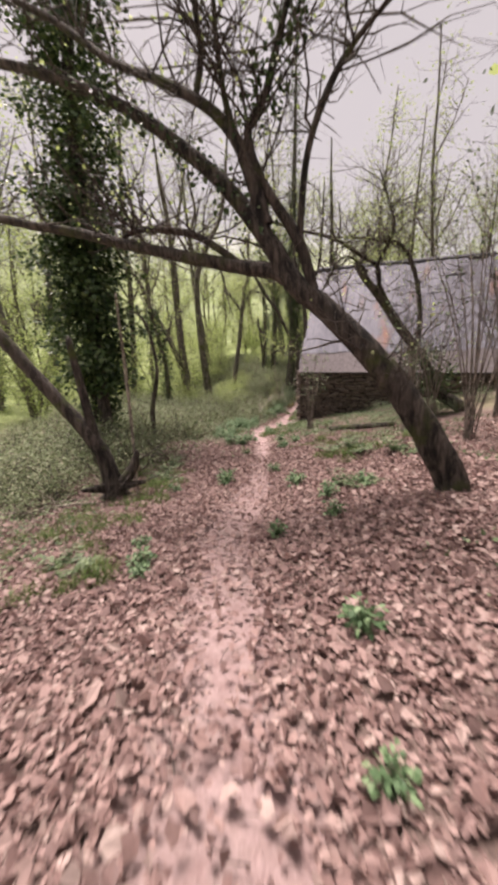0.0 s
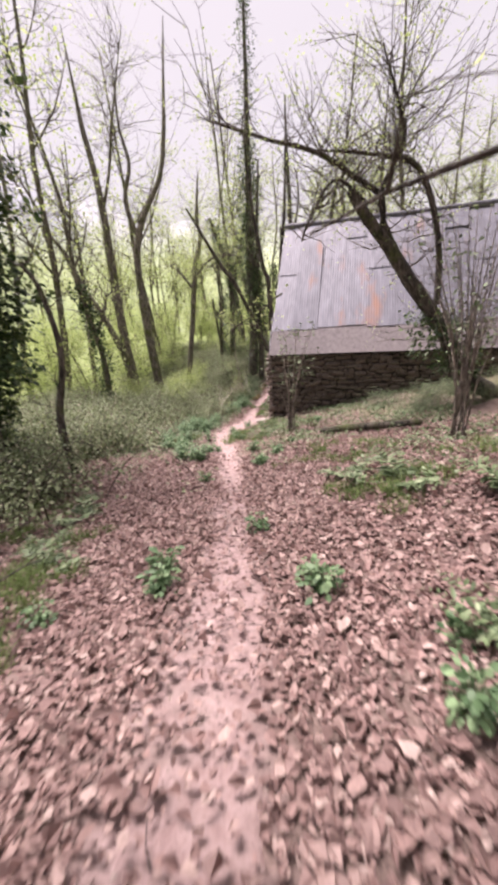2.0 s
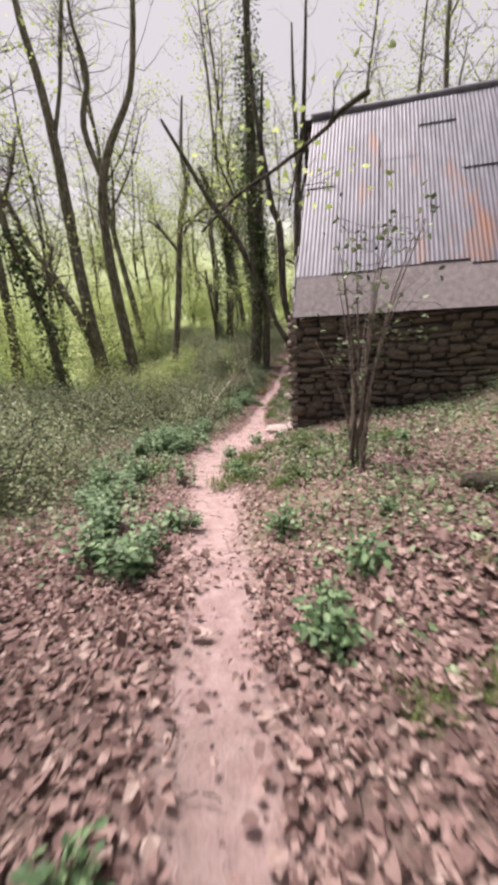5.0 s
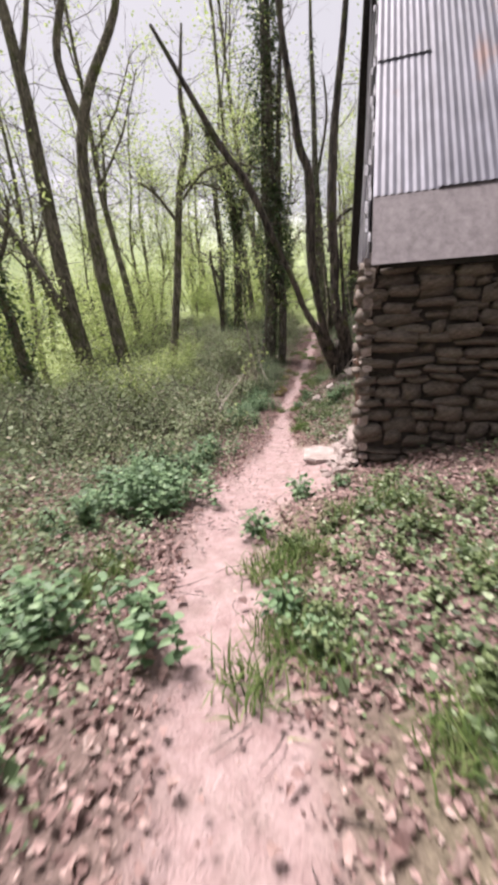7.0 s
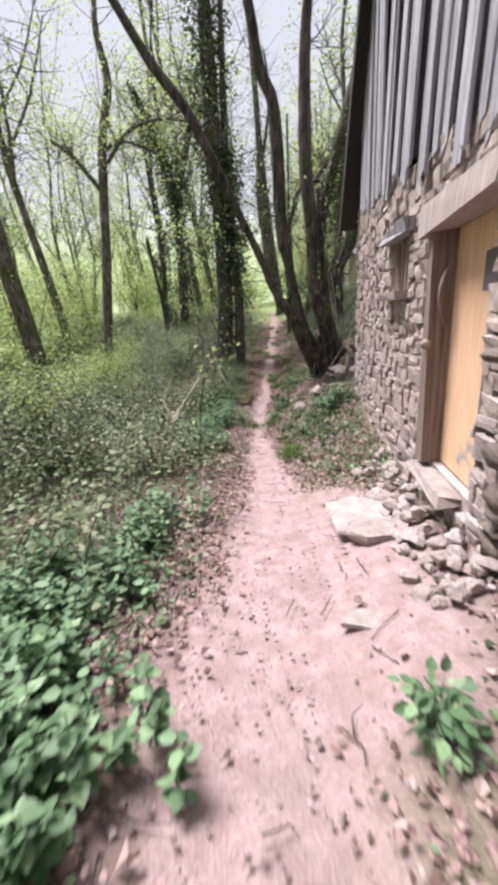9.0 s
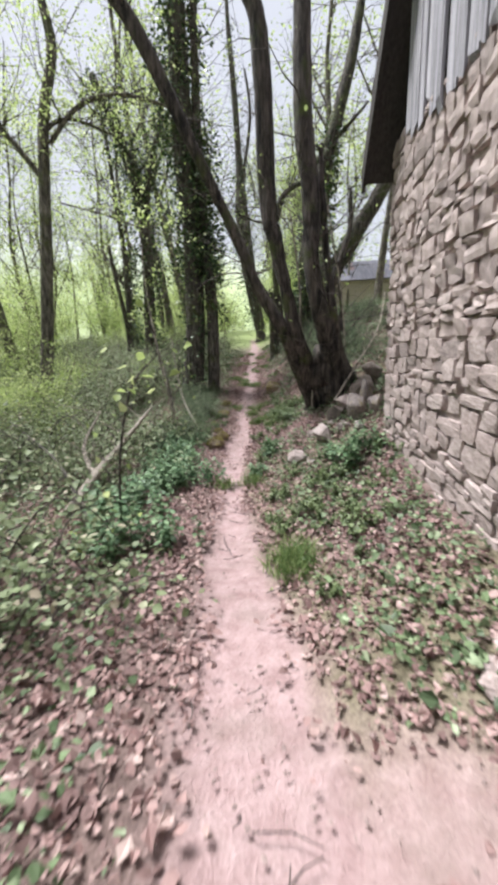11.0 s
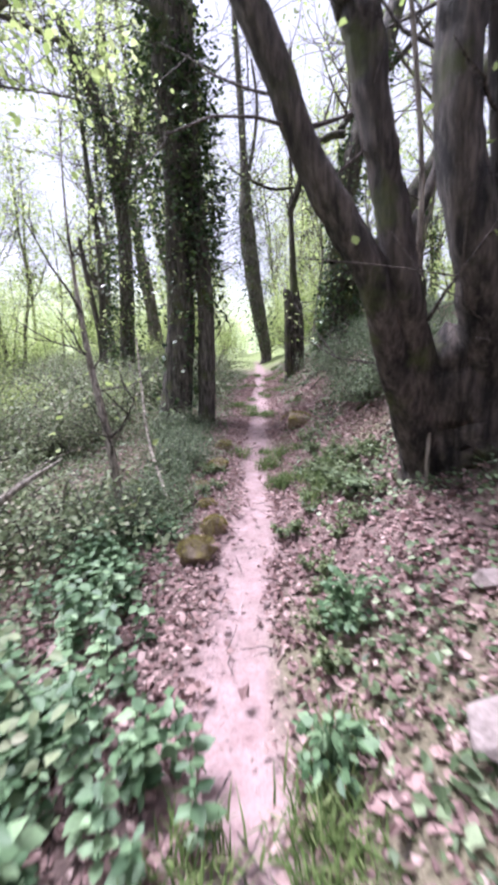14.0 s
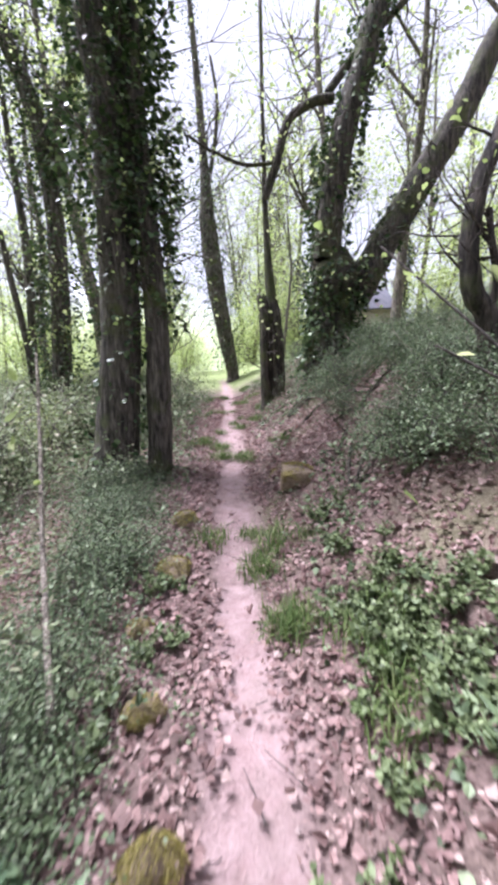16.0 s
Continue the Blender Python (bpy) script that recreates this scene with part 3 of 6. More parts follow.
def build_planks():
    r = np.random.default_rng(11)
    cladding = part("cladding", None, barn, "gappy weathered grey vertical boards in the gable")
    y = 0.22
    while y < 5.0:
        w = r.uniform(0.07, 0.17)
        lo = stone_top(y) - 0.06 + r.uniform(-0.12, 0.1)
        hi0, hi1 = float(roof_z(y)) - 0.15, float(roof_z(y + w)) - 0.15
        x = 0.015 + r.normal(0, 0.025)
        lean = r.normal(0, 0.012)
        tip = 0.035 * max(0.0, min(hi0 - lo, 3.0)) if y < RIDGE_Y else 0.0
        b = Build()
        v = []
        for dx in (0, 0.028):
            v += [(x + dx, y + lean, lo + r.uniform(-0.06, 0.06)), (x + dx + tip, y, hi0), (x + dx + tip, y + w - 0.012, hi1), (x + dx + r.normal(0, 0.006), y + w - 0.012 + lean, lo + r.uniform(-0.06, 0.06))]
        b.add(v, [(0, 1, 2, 3), (7, 6, 5, 4), (0, 4, 5, 1), (1, 5, 6, 2), (2, 6, 7, 3), (3, 7, 4, 0)])
        part("plank", b.mesh("plank", M_PLANK, False), cladding)
        y += w + (r.uniform(0.03, 0.07) if r.random() < 0.25 else 0.006)
    # Added dark sheet in place of the unlit loft seen through the gaps.
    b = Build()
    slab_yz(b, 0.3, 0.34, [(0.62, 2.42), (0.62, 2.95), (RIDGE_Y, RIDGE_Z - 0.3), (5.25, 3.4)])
    part("backing", b.mesh("backing", M_DARKWOOD_SHADE, False), cladding, "added dark sheet standing in for the unlit inside behind the gaps")


build_planks()


def build_door():
    door = part("door", None, barn, "low doorway with a faded orange panel and brown timber frame")
    b = Build()
    box(b, (0.13, 0.5, 0.22), (0.17, 1.27, 1.93), 0.004, 1)
    part("panel", b.mesh("panel", M_DOOR, False), door, "faded orange door panel with grey scuffs")
    beam("jamb", door, (-0.02, 1.25, 0.2), (0.2, 1.4, 1.94), M_BEAM, 2)
    beam("lintel", door, (-0.07, 0.3, 1.935), (0.25, 1.52, 2.11), M_SILVER, 4, 0.014, "heavy cracked timber lintel")
    beam("sill", door, (-0.09, 0.6, 0.12), (0.22, 1.42, 0.18), M_SLAB, 5, 0.026, "rough stone doorstep")
    beam("patch", door, (0.12, 0.55, 1.5), (0.132, 0.78, 1.72), M_FLASH, 6, 0.004, "grey metal patch")
    beam("patch", door, (0.12, 0.52, 0.62), (0.132, 0.64, 1.35), M_FLASH, 7, 0.01, "grey scuffed strip")
    h = Build()
    tube(h, [(0.1, 1.24, 1.72, 0.012), (0.03, 1.2, 1.6, 0.014), (0.02, 1.2, 1.42, 0.014), (0.08, 1.23, 1.28, 0.012)], 6)
    part("pull", h.mesh("pull", M_BEAM), door, "bent wooden door pull")
    k = Build()
    k.add(*stone_shape(9))
    part("knob", k.mesh("knob", M_STONE_PINK), door, place=Matrix.Translation((-0.04, 1.28, 1.15)) @ Matrix.Scale(0.07, 4))


build_door()


def build_window():
    win = part("window", None, barn, "small barred window opening")
    for k in range(5):
        beam("bar", win, (0.06, 2.23 + k * 0.125, 1.6), (0.1, 2.29 + k * 0.125, 2.07), M_BEAM, 20 + k, 0.006)
    beam("lintel", win, (-0.07, 2.02, 2.09), (0.25, 3.0, 2.15), M_PLANK, 30, 0.016, "tilted grey board over the window")
    beam("sill", win, (-0.08, 2.14, 1.5), (0.3, 2.92, 1.58), M_SLAB, 31, 0.014, "pale stone sill")
    # Added dark sheet painting the unlit room behind the bars.
    beam("backing", win, (0.42, 2.19, 1.585), (0.44, 2.85, 2.085), M_DARKWOOD_SHADE, 32, 0)


build_window()


# ---- rocks ----
ROCKS = []
for _k in range(6):
    _r = np.random.default_rng(40 + _k)
    _bm = bmesh.new()
    for _ in range(20):
        _p = Vector(_r.normal(0, 1, 3)).normalized() * _r.uniform(0.42, 0.55)
        _bm.verts.new(_p)
    _hull = bmesh.ops.convex_hull(_bm, input=_bm.verts[:])
    bmesh.ops.delete(_bm, geom=[v for v in _bm.verts if not v.link_faces], context="VERTS")
    bmesh.ops.bevel(_bm, geom=_bm.edges[:], offset=0.03, segments=2, affect="EDGES", profile=0.6)
    bmesh.ops.triangulate(_bm, faces=_bm.faces[:])
    bmesh.ops.subdivide_edges(_bm, edges=[e for e in _bm.edges if e.calc_length() > 0.12], cuts=1)
    bmesh.ops.triangulate(_bm, faces=_bm.faces[:])
    for _v in _bm.verts:
        _v.co *= 1 + 0.1 * noise.noise(_v.co * 5 + Vector((_k * 5.1, 0, 0)))
    _me = bpy.data.meshes.new("rock")
    _bm.to_mesh(_me)
    _bm.free()
    ROCKS.append(_me)
_made = {}


def rock(name, x, y, sx, sy, sz, mat, label, category, k=0, turn=0.0, lift=0.3, tilt=0.0, group=""):
    key = (k % 6, mat.name)
    if key not in _made:
        me = ROCKS[k % 6].copy()
        me.materials.clear()
        me.materials.append(mat)
        _made[key] = me
    ob = new(name, _made[key])
    z = float(height(x, y)) + sz * (lift - 0.02)
    ob.matrix_basis = Matrix.Translation((x, y, z)) @ Euler((tilt, 0, turn)).to_matrix().to_4x4() @ Matrix.Diagonal((sx, sy, sz, 1))
    return tagged(ob, label, category, group)


def slab_stone(x, y, z, sx, sy, sz, turn, tilt, seed, label):
    r = np.random.default_rng(seed)
    n = 11
    a = np.sort(r.uniform(0, 2 * np.pi, n))
    rad = r.uniform(0.82, 1.08, n)
    ring = np.stack([np.cos(a) * rad * sx / 2, np.sin(a) * rad * sy / 2], 1)
    bm = bmesh.new()
    lo = [bm.verts.new((*(p * 0.9), 0)) for p in ring]
    mid = [bm.verts.new((*(p * r.uniform(0.98, 1.03)), sz * 0.6)) for p in ring]
    hi = [bm.verts.new((*(p * 0.95), sz + r.normal(0, 0.006))) for p in ring]
    for q in range(n):
        w = (q + 1) % n
        bm.faces.new((lo[q], lo[w], mid[w], mid[q]))
        bm.faces.new((mid[q], mid[w], hi[w], hi[q]))
    bm.faces.new(hi)
    bm.faces.new(lo[::-1])
    me = bpy.data.meshes.new("slab")
    bm.to_mesh(me)
    bm.free()
    me.materials.append(M_SLAB)
    ob = new("stone_slab", me)
    ob.matrix_basis = Matrix.Translation((x, y, z)) @ Euler((tilt, tilt * 0.5, turn)).to_matrix().to_4x4()
    return tagged(ob, label, "slab")


slab_stone(-0.42, 0.82, float(height(-0.42, 0.82)) - 0.02, 0.55, 0.36, 0.09, 0.2, 0.03, 5, "broken lower slab lying on the bare earth by the door")
slab_stone(-0.52, 1.1, float(height(-0.52, 1.1)) + 0.03, 0.72, 0.74, 0.055, 0.5, -0.03, 2, "large pale flat stone slab before the door")
slab_stone(-0.68, -0.17, float(height(-0.68, -0.17)) - 0.012, 0.3, 0.18, 0.03, 0.4, 0.02, 8, "small flat pale stone sunk in the trail")
for _i, (_x, _y, _s, _h, _m) in enumerate(((-0.13, 6.42, 0.36, 0.5, M_ROCK), (-0.62, 6.12, 0.42, 0.26, M_SLAB), (-1.0, 5.86, 0.32, 0.22, M_SLAB), (-0.38, 6.7, 0.34, 0.3, M_STONE_DARK), (-0.5, 6.5, 0.2, 0.16, M_ROCK),
                                         (0.12, 7.0, 0.5, 0.42, M_STONE_DARK), (0.3, 7.5, 0.5, 0.4, M_STONE_DARK), (-0.75, 6.5, 0.18, 0.12, M_SLAB), (-0.18, 6.95, 0.5, 0.24, M_SLAB), (0.12, 6.35, 0.3, 0.34, M_ROCK),
                                         (-0.36, 6.15, 0.22, 0.16, M_SLAB), (-0.2, 5.95, 0.2, 0.14, M_ROCK), (-0.85, 5.55, 0.16, 0.1, M_ROCK), (0.05, 6.75, 0.3, 0.5, M_ROCK))):
    rock("boulder", _x, _y, _s, _s * 0.8, _h, _m, "grey boulder tumbled beside the trail by the barn's corner" if _m is M_ROCK else "pale pinkish boulder lying beside the trail" if _m is M_SLAB else "dark weathered boulder under the coppiced tree",
         "boulder", _i, _i * 1.3, 0.36, 0.2 * math.sin(_i), "fallen boulders")
_moss = {}


def noise_mask(d, k):
    """Where moss has taken hold on a stone: broad patches, more of it on top."""
    return np.array([noise.noise(Vector(p) * 3.2 + Vector((k * 3.7, 0, 0))) + 0.9 * p[2] > (0.3 if k in (0, 3) else 0.02) for p in d])


for _i, (_x, _y, _s, _h) in enumerate(((-2.38, 7.6, 0.36, 0.29), (-2.33, 8.05, 0.27, 0.24), (-2.57, 10.0, 0.36, 0.22), (-1.4, 11.2, 0.55, 0.34), (-2.52, 8.75, 0.24, 0.14),
                                         (-2.6, 10.9, 0.34, 0.2), (-2.7, 9.4, 0.22, 0.12))):
    _o = rock("mossy_stone", _x, _y, _s, _s * 0.85, _h, M_MOSS, "mossy yellow-green stone on the trail's edge" if _i not in (0, 3) else "large brown stone half covered with moss", "stone", _i, _i * 0.9, 0.24, 0, "mossy stones")
    if _i % 6 not in _moss:
        _rr = np.random.default_rng(_i)
        _d = _rr.normal(0, 1, (4200, 3))
        _d[:, 2] = np.abs(_d[:, 2])
        _d = _d / np.linalg.norm(_d, axis=1)[:, None] * _rr.uniform(0.44, 0.515, 4200)[:, None]
        _d = _d[noise_mask(_d, _i)]
        _bb = Build()
        leaves(_bb, _d, 0.03, 0.9, _i, 0.3)
        _moss[_i % 6] = _bb.mesh("moss", M_MOSSLEAF)
    tagged(part("moss", _moss[_i % 6], _o, "shaggy yellow-green moss"), kind="stuff")
_r = np.random.default_rng(5)
for _i in range(140):
    _y = _r.uniform(-0.15, 2.6)
    _t = _r.random()
    _x = -0.36 * (1 - _t) - 0.02
    _s = _r.uniform(0.05, 0.18)
    rock("rubble_stone", _x, _y, _s, _s * _r.uniform(0.7, 1), _s * _r.uniform(0.5, 0.8), M_STONE_PINK, "loose pale rubble stone at the foot of the barn wall", "stone", _i, _r.uniform(0, 6),
         0.2 + _t * _r.uniform(0.3, 1.2), _r.normal(0, 0.3), "rubble by the wall")


# ---- trees ----
def rooted(pts):
    x, y, z, r = pts[0]
    g = float(height(x, y)) - 0.12
    out = [p for p in pts if p[2] > g + 0.05]
    return [(x, y, g, r * 1.25), (x, y, g + 0.25 * min(1, max(out[0][2] - g, 0.1)), r * 1.02)] + out


def grow_twigs(b, stems, count, length, seed, up=0.5, start=0.25, thick=0.012):
    """Fine branching shoots from the stems; returns their tips."""
    r = np.random.default_rng(seed)
    tips = []
    for _ in range(count):
        s = np.asarray(stems[int(r.integers(0, len(stems)))], float)
        u = r.uniform(start, 1) * (len(s) - 1)
        i = min(int(u), len(s) - 2)
        p = s[i] + (s[i + 1] - s[i]) * (u - i)
        a = r.uniform(0, 2 * np.pi)
        d = np.array([math.cos(a), math.sin(a), r.normal(up, 0.4)])
        d /= np.linalg.norm(d)
        n = length * r.uniform(0.4, 1.3)
        t0 = min(p[3] * 0.6, thick * r.uniform(0.7, 1.5))
        pts, q = [], p[:3].copy()
        for k in range(5):
            pts.append((*q, t0 * (1 - 0.19 * k)))
            d = d + r.normal(0, 0.22, 3) + (0, 0, 0.08)
            d /= np.linalg.norm(d)
            q = q + d * n / 4
        tube(b, pts, 4, 0.05, int(r.integers(1e6)), 1)
        tips.append(pts[-1][:3])
        for _k in range(2):
            j = int(r.integers(1, 4))
            e = d + r.normal(0, 0.7, 3)
            e /= np.linalg.norm(e)
            q2 = np.array(pts[j][:3])
            tube(b, [(*q2, t0 * 0.5), (*(q2 + e * n * 0.2), t0 * 0.4), (*(q2 + e * n * 0.42 + r.normal(0, 0.05, 3)), t0 * 0.25)], 3, 0.02, 1, 1)
            tips.append(tuple(q2 + e * n * 0.42))
    return np.array(tips)


def around(pts, count, spread, seed, jut=1.0):
    """Places scattered about a stem."""
    r = np.random.default_rng(seed)
    s = np.asarray(pts, float)
    seg = np.linalg.norm(np.diff(s[:, :3], axis=0), axis=1)
    at = np.interp(r.uniform(0, seg.sum(), count), np.concatenate([[0], np.cumsum(seg)]), np.arange(len(s)))
    i = np.minimum(at.astype(int), len(s) - 2)
    p = s[i] + (s[i + 1] - s[i]) * (at - i)[:, None]
    a = r.uniform(0, 2 * np.pi, count)
    clump = 1 + 0.5 * np.sin(p[:, 2] * 3.1 + a * 2) + 0.35 * np.sin(p[:, 2] * 7.3 - a * 3)
    rad = p[:, 3] + spread * clump * r.uniform(0.05, 1, count) ** 0.7
    return np.stack([p[:, 0] + np.cos(a) * rad * jut, p[:, 1] + np.sin(a) * rad * jut, p[:, 2] + r.normal(0, 0.08, count)], 1), a


def make_tree(name, label, category, base, limbs, mat, twigs=0, twig_len=1.0, ivy=(), spring=0, seed=1, sides=10, group="", spring_size=0.07, ivy_size=0.085):
    """limbs: (part name, points); ivy: (limb index, first, last point, leaves, spread)."""
    t = new(name)
    t.location = base
    inv = -np.array(base)
    stems = []
    for k, (pname, pts) in enumerate(limbs):
        if pname == "trunk":
            pts = rooted(pts)
        stems.append(pts)
        b = Build()
        tube(b, [(p[0] + inv[0], p[1] + inv[1], p[2] + inv[2], p[3]) for p in pts], sides if pname == "trunk" else max(6, sides - 4), 0.1, seed * 31 + k, 6 if sides >= 14 else 4)
        part(pname, b.mesh(pname, mat), t)
    if twigs:
        b = Build()
        tips = grow_twigs(b, stems, twigs, twig_len, seed)
        b.v = [v + inv for v in b.v]
        part("twigs", b.mesh("twigs", M_TWIG), t)
        if spring:
            r = np.random.default_rng(seed + 5)
            b = Build()
            pos = tips[r.integers(0, len(tips), spring)] + r.normal(0, 0.14, (spring, 3)) + inv
            leaves(b, pos, spring_size, 0.7, seed)
            part("foliage", b.mesh("foliage", M_SPRING), t, "fresh yellow-green spring leaves")
    for k, first, last, count, spread in ivy:
        b = Build()
        pos, a = around(stems[k][first:last], count, spread, seed + 77 + k)
        leaves(b, pos + inv, ivy_size, 0.5, seed + k, 0.45, 0.1, yaw=a - np.pi / 2, aim=-0.5)
        part("ivy", b.mesh("ivy", M_IVY), t, "dark glossy climbing ivy")
    return tagged(t, label, category, group)

# arch
S_arch_t = [(4.69, -11.39, 1.96, 0.183), (4.41, -11.42, 2.46, 0.163), (4.00, -11.45, 3.07, 0.144), (3.61, -11.49, 3.51, 0.134), (3.19, -11.52, 3.93, 0.121), (2.84, -11.56, 4.22, 0.117), (2.51, -11.58, 4.72, 0.107), (2.07, -11.62, 5.28, 0.098), (1.55, -11.67, 5.73, 0.085), (0.94, -11.72, 6.18, 0.072), (0.23, -11.79, 6.55, 0.060), (-0.76, -11.88, 6.94, 0.048), (-2.06, -11.99, 7.31, 0.030)]
S_arch_a = [(2.64, -11.57, 4.34, 0.091), (2.17, -11.61, 4.44, 0.084), (1.53, -11.67, 4.59, 0.076), (0.77, -11.74, 4.78, 0.069), (0.06, -11.80, 4.99, 0.061), (-0.63, -11.86, 5.14, 0.052), (-1.17, -11.91, 5.28, 0.048), (-2.34, -12.02, 5.52, 0.028)]
S_arch_b = [(2.24, -11.61, 4.44, 0.042), (1.62, -11.66, 4.83, 0.038), (0.87, -11.73, 4.94, 0.029), (0.61, -11.75, 4.76, 0.015)]
S_arch_c = [(2.52, -11.58, 4.83, 0.089), (2.27, -11.61, 5.58, 0.060), (1.97, -11.63, 5.99, 0.056), (1.46, -11.68, 6.33, 0.052), (0.79, -11.74, 6.66, 0.044), (0.11, -11.80, 7.16, 0.040), (-0.39, -11.84, 7.47, 0.036), (-1.03, -11.90, 7.92, 0.023)]
S_arch_d = [(3.10, -11.53, 3.96, 0.063), (2.90, -11.55, 4.63, 0.057), (2.52, -11.58, 5.22, 0.048), (2.34, -11.60, 5.73, 0.042), (2.53, -11.58, 6.05, 0.037), (2.66, -11.57, 6.46, 0.032), (2.77, -11.56, 6.79, 0.027), (2.93, -11.55, 7.26, 0.015)]
S_arch_e = [(2.27, -11.61, 5.57, 0.039), (2.10, -11.62, 6.07, 0.034), (2.03, -11.63, 6.58, 0.029), (2.01, -11.63, 6.95, 0.024), (1.98, -11.63, 7.40, 0.012)]
S_arch_f = [(2.90, -11.55, 4.63, 0.039), (2.98, -11.54, 5.48, 0.033), (3.22, -11.52, 6.07, 0.031), (3.48, -11.50, 6.39, 0.023), (3.72, -11.48, 6.59, 0.018), (4.03, -11.45, 6.84, 0.010)]
S_arch_g = [(1.75, -11.65, 6.14, 0.034), (1.84, -11.64, 6.52, 0.029), (1.80, -11.65, 7.00, 0.024), (1.80, -11.65, 7.45, 0.012)]
# stump
S_stump_t = [(-0.63, -10.97, 0.90, 0.210), (-0.77, -11.03, 1.77, 0.152), (-1.38, -11.27, 2.73, 0.122), (-1.81, -11.44, 3.36, 0.111), (-2.08, -11.54, 3.77, 0.102), (-2.73, -11.80, 4.77, 0.075), (-3.27, -12.01, 5.87, 0.043)]
S_stump_a = [(-0.69, -11.00, 1.23, 0.103), (-0.85, -11.06, 2.08, 0.084), (-0.96, -11.10, 2.87, 0.073), (-1.06, -11.14, 3.70, 0.055)]
S_stump_b = [(-0.62, -10.97, 1.01, 0.139), (-0.29, -10.84, 1.44, 0.094), (-0.20, -10.80, 1.75, 0.042)]
S_stump_v = [(-0.24, -10.82, 1.75, 0.025), (-0.23, -10.82, 2.75, 0.033), (-0.25, -10.82, 3.68, 0.024), (-0.26, -10.83, 4.37, 0.015)]
# sap
S_sap_t = [(-2.95, -6.22, 0.05, 0.070), (-3.05, -6.25, 1.52, 0.078), (-2.80, -6.17, 2.79, 0.064), (-2.96, -6.22, 3.99, 0.051), (-3.23, -6.30, 4.45, 0.030)]
# trip
S_trip_A = [(-10.69, 9.30, -0.65, 0.373), (-11.04, 9.20, 3.26, 0.305), (-11.18, 9.16, 7.54, 0.263), (-11.22, 9.15, 9.55, 0.233), (-11.40, 9.10, 11.77, 0.205), (-11.72, 9.01, 13.98, 0.178), (-11.86, 8.97, 15.85, 0.102)]
S_trip_A2 = [(-11.25, 9.14, 9.93, 0.135), (-10.63, 9.32, 11.91, 0.111), (-10.22, 9.44, 13.91, 0.107), (-9.75, 9.57, 15.75, 0.051)]
S_trip_B = [(-9.21, 9.73, -0.47, 0.325), (-9.57, 9.62, 3.17, 0.284), (-9.72, 9.58, 5.96, 0.250), (-9.60, 9.61, 8.07, 0.240), (-8.97, 9.79, 9.81, 0.213), (-7.94, 10.09, 11.59, 0.168), (-7.51, 10.21, 13.77, 0.143), (-7.31, 10.27, 15.78, 0.085)]
S_trip_B2 = [(-9.46, 9.65, 8.47, 0.179), (-9.96, 9.51, 10.43, 0.153), (-9.52, 9.64, 12.20, 0.129), (-9.82, 9.55, 13.89, 0.089), (-9.81, 9.56, 15.45, 0.052)]
S_trip_C = [(-11.02, 9.21, 1.25, 0.248), (-12.07, 8.91, 4.28, 0.193), (-13.11, 8.61, 6.15, 0.187), (-13.65, 8.46, 7.78, 0.161), (-14.93, 8.09, 9.75, 0.116), (-15.92, 7.81, 12.18, 0.074)]
# thin
S_thin_t = [(-8.35, 11.96, -1.21, 0.186), (-7.75, 12.05, 2.65, 0.188), (-7.39, 12.10, 5.12, 0.162), (-7.10, 12.15, 7.19, 0.138), (-6.66, 12.21, 8.63, 0.119), (-6.77, 12.19, 9.87, 0.086), (-6.70, 12.20, 10.64, 0.070), (-6.50, 12.23, 12.10, 0.040)]
S_thin_a = [(-7.04, 12.16, 6.57, 0.062), (-6.16, 12.28, 7.43, 0.061), (-4.88, 12.47, 7.65, 0.046), (-3.15, 12.72, 7.09, 0.031)]
S_thin_b = [(-7.36, 12.11, 5.79, 0.080), (-8.09, 12.00, 6.79, 0.062), (-8.70, 11.91, 7.29, 0.046)]
S_thin_c = [(-7.12, 12.14, 6.88, 0.062), (-6.48, 12.24, 7.15, 0.046), (-5.37, 12.40, 6.74, 0.031)]
# multi
S_multi_s1 = [(-0.56, 7.83, 0.04, 0.171), (-0.90, 7.53, 0.84, 0.135), (-1.13, 7.31, 1.36, 0.108), (-1.35, 7.27, 1.73, 0.102), (-1.55, 7.26, 2.09, 0.082), (-1.71, 7.24, 2.50, 0.080), (-1.88, 7.23, 2.90, 0.075), (-2.05, 7.21, 3.27, 0.065), (-2.31, 7.19, 3.76, 0.052), (-2.59, 7.17, 4.32, 0.035)]
S_multi_s2 = [(-0.45, 7.84, 0.03, 0.190), (-0.75, 7.56, 0.79, 0.136), (-0.95, 7.32, 1.36, 0.108), (-1.05, 7.30, 1.84, 0.098), (-1.14, 7.29, 2.27, 0.104), (-1.22, 7.29, 2.74, 0.118), (-1.30, 7.28, 3.08, 0.115), (-1.36, 7.27, 3.41, 0.107), (-1.44, 7.27, 4.06, 0.082), (-1.54, 7.26, 4.76, 0.049)]
S_multi_s3 = [(-0.08, 7.86, 0.08, 0.227), (-0.26, 7.61, 0.77, 0.188), (-0.46, 7.37, 1.34, 0.154), (-0.61, 7.34, 1.91, 0.136), (-0.67, 7.33, 2.40, 0.121), (-0.66, 7.33, 2.83, 0.126), (-0.68, 7.33, 3.26, 0.122), (-0.72, 7.33, 3.89, 0.099), (-0.80, 7.32, 4.61, 0.059)]
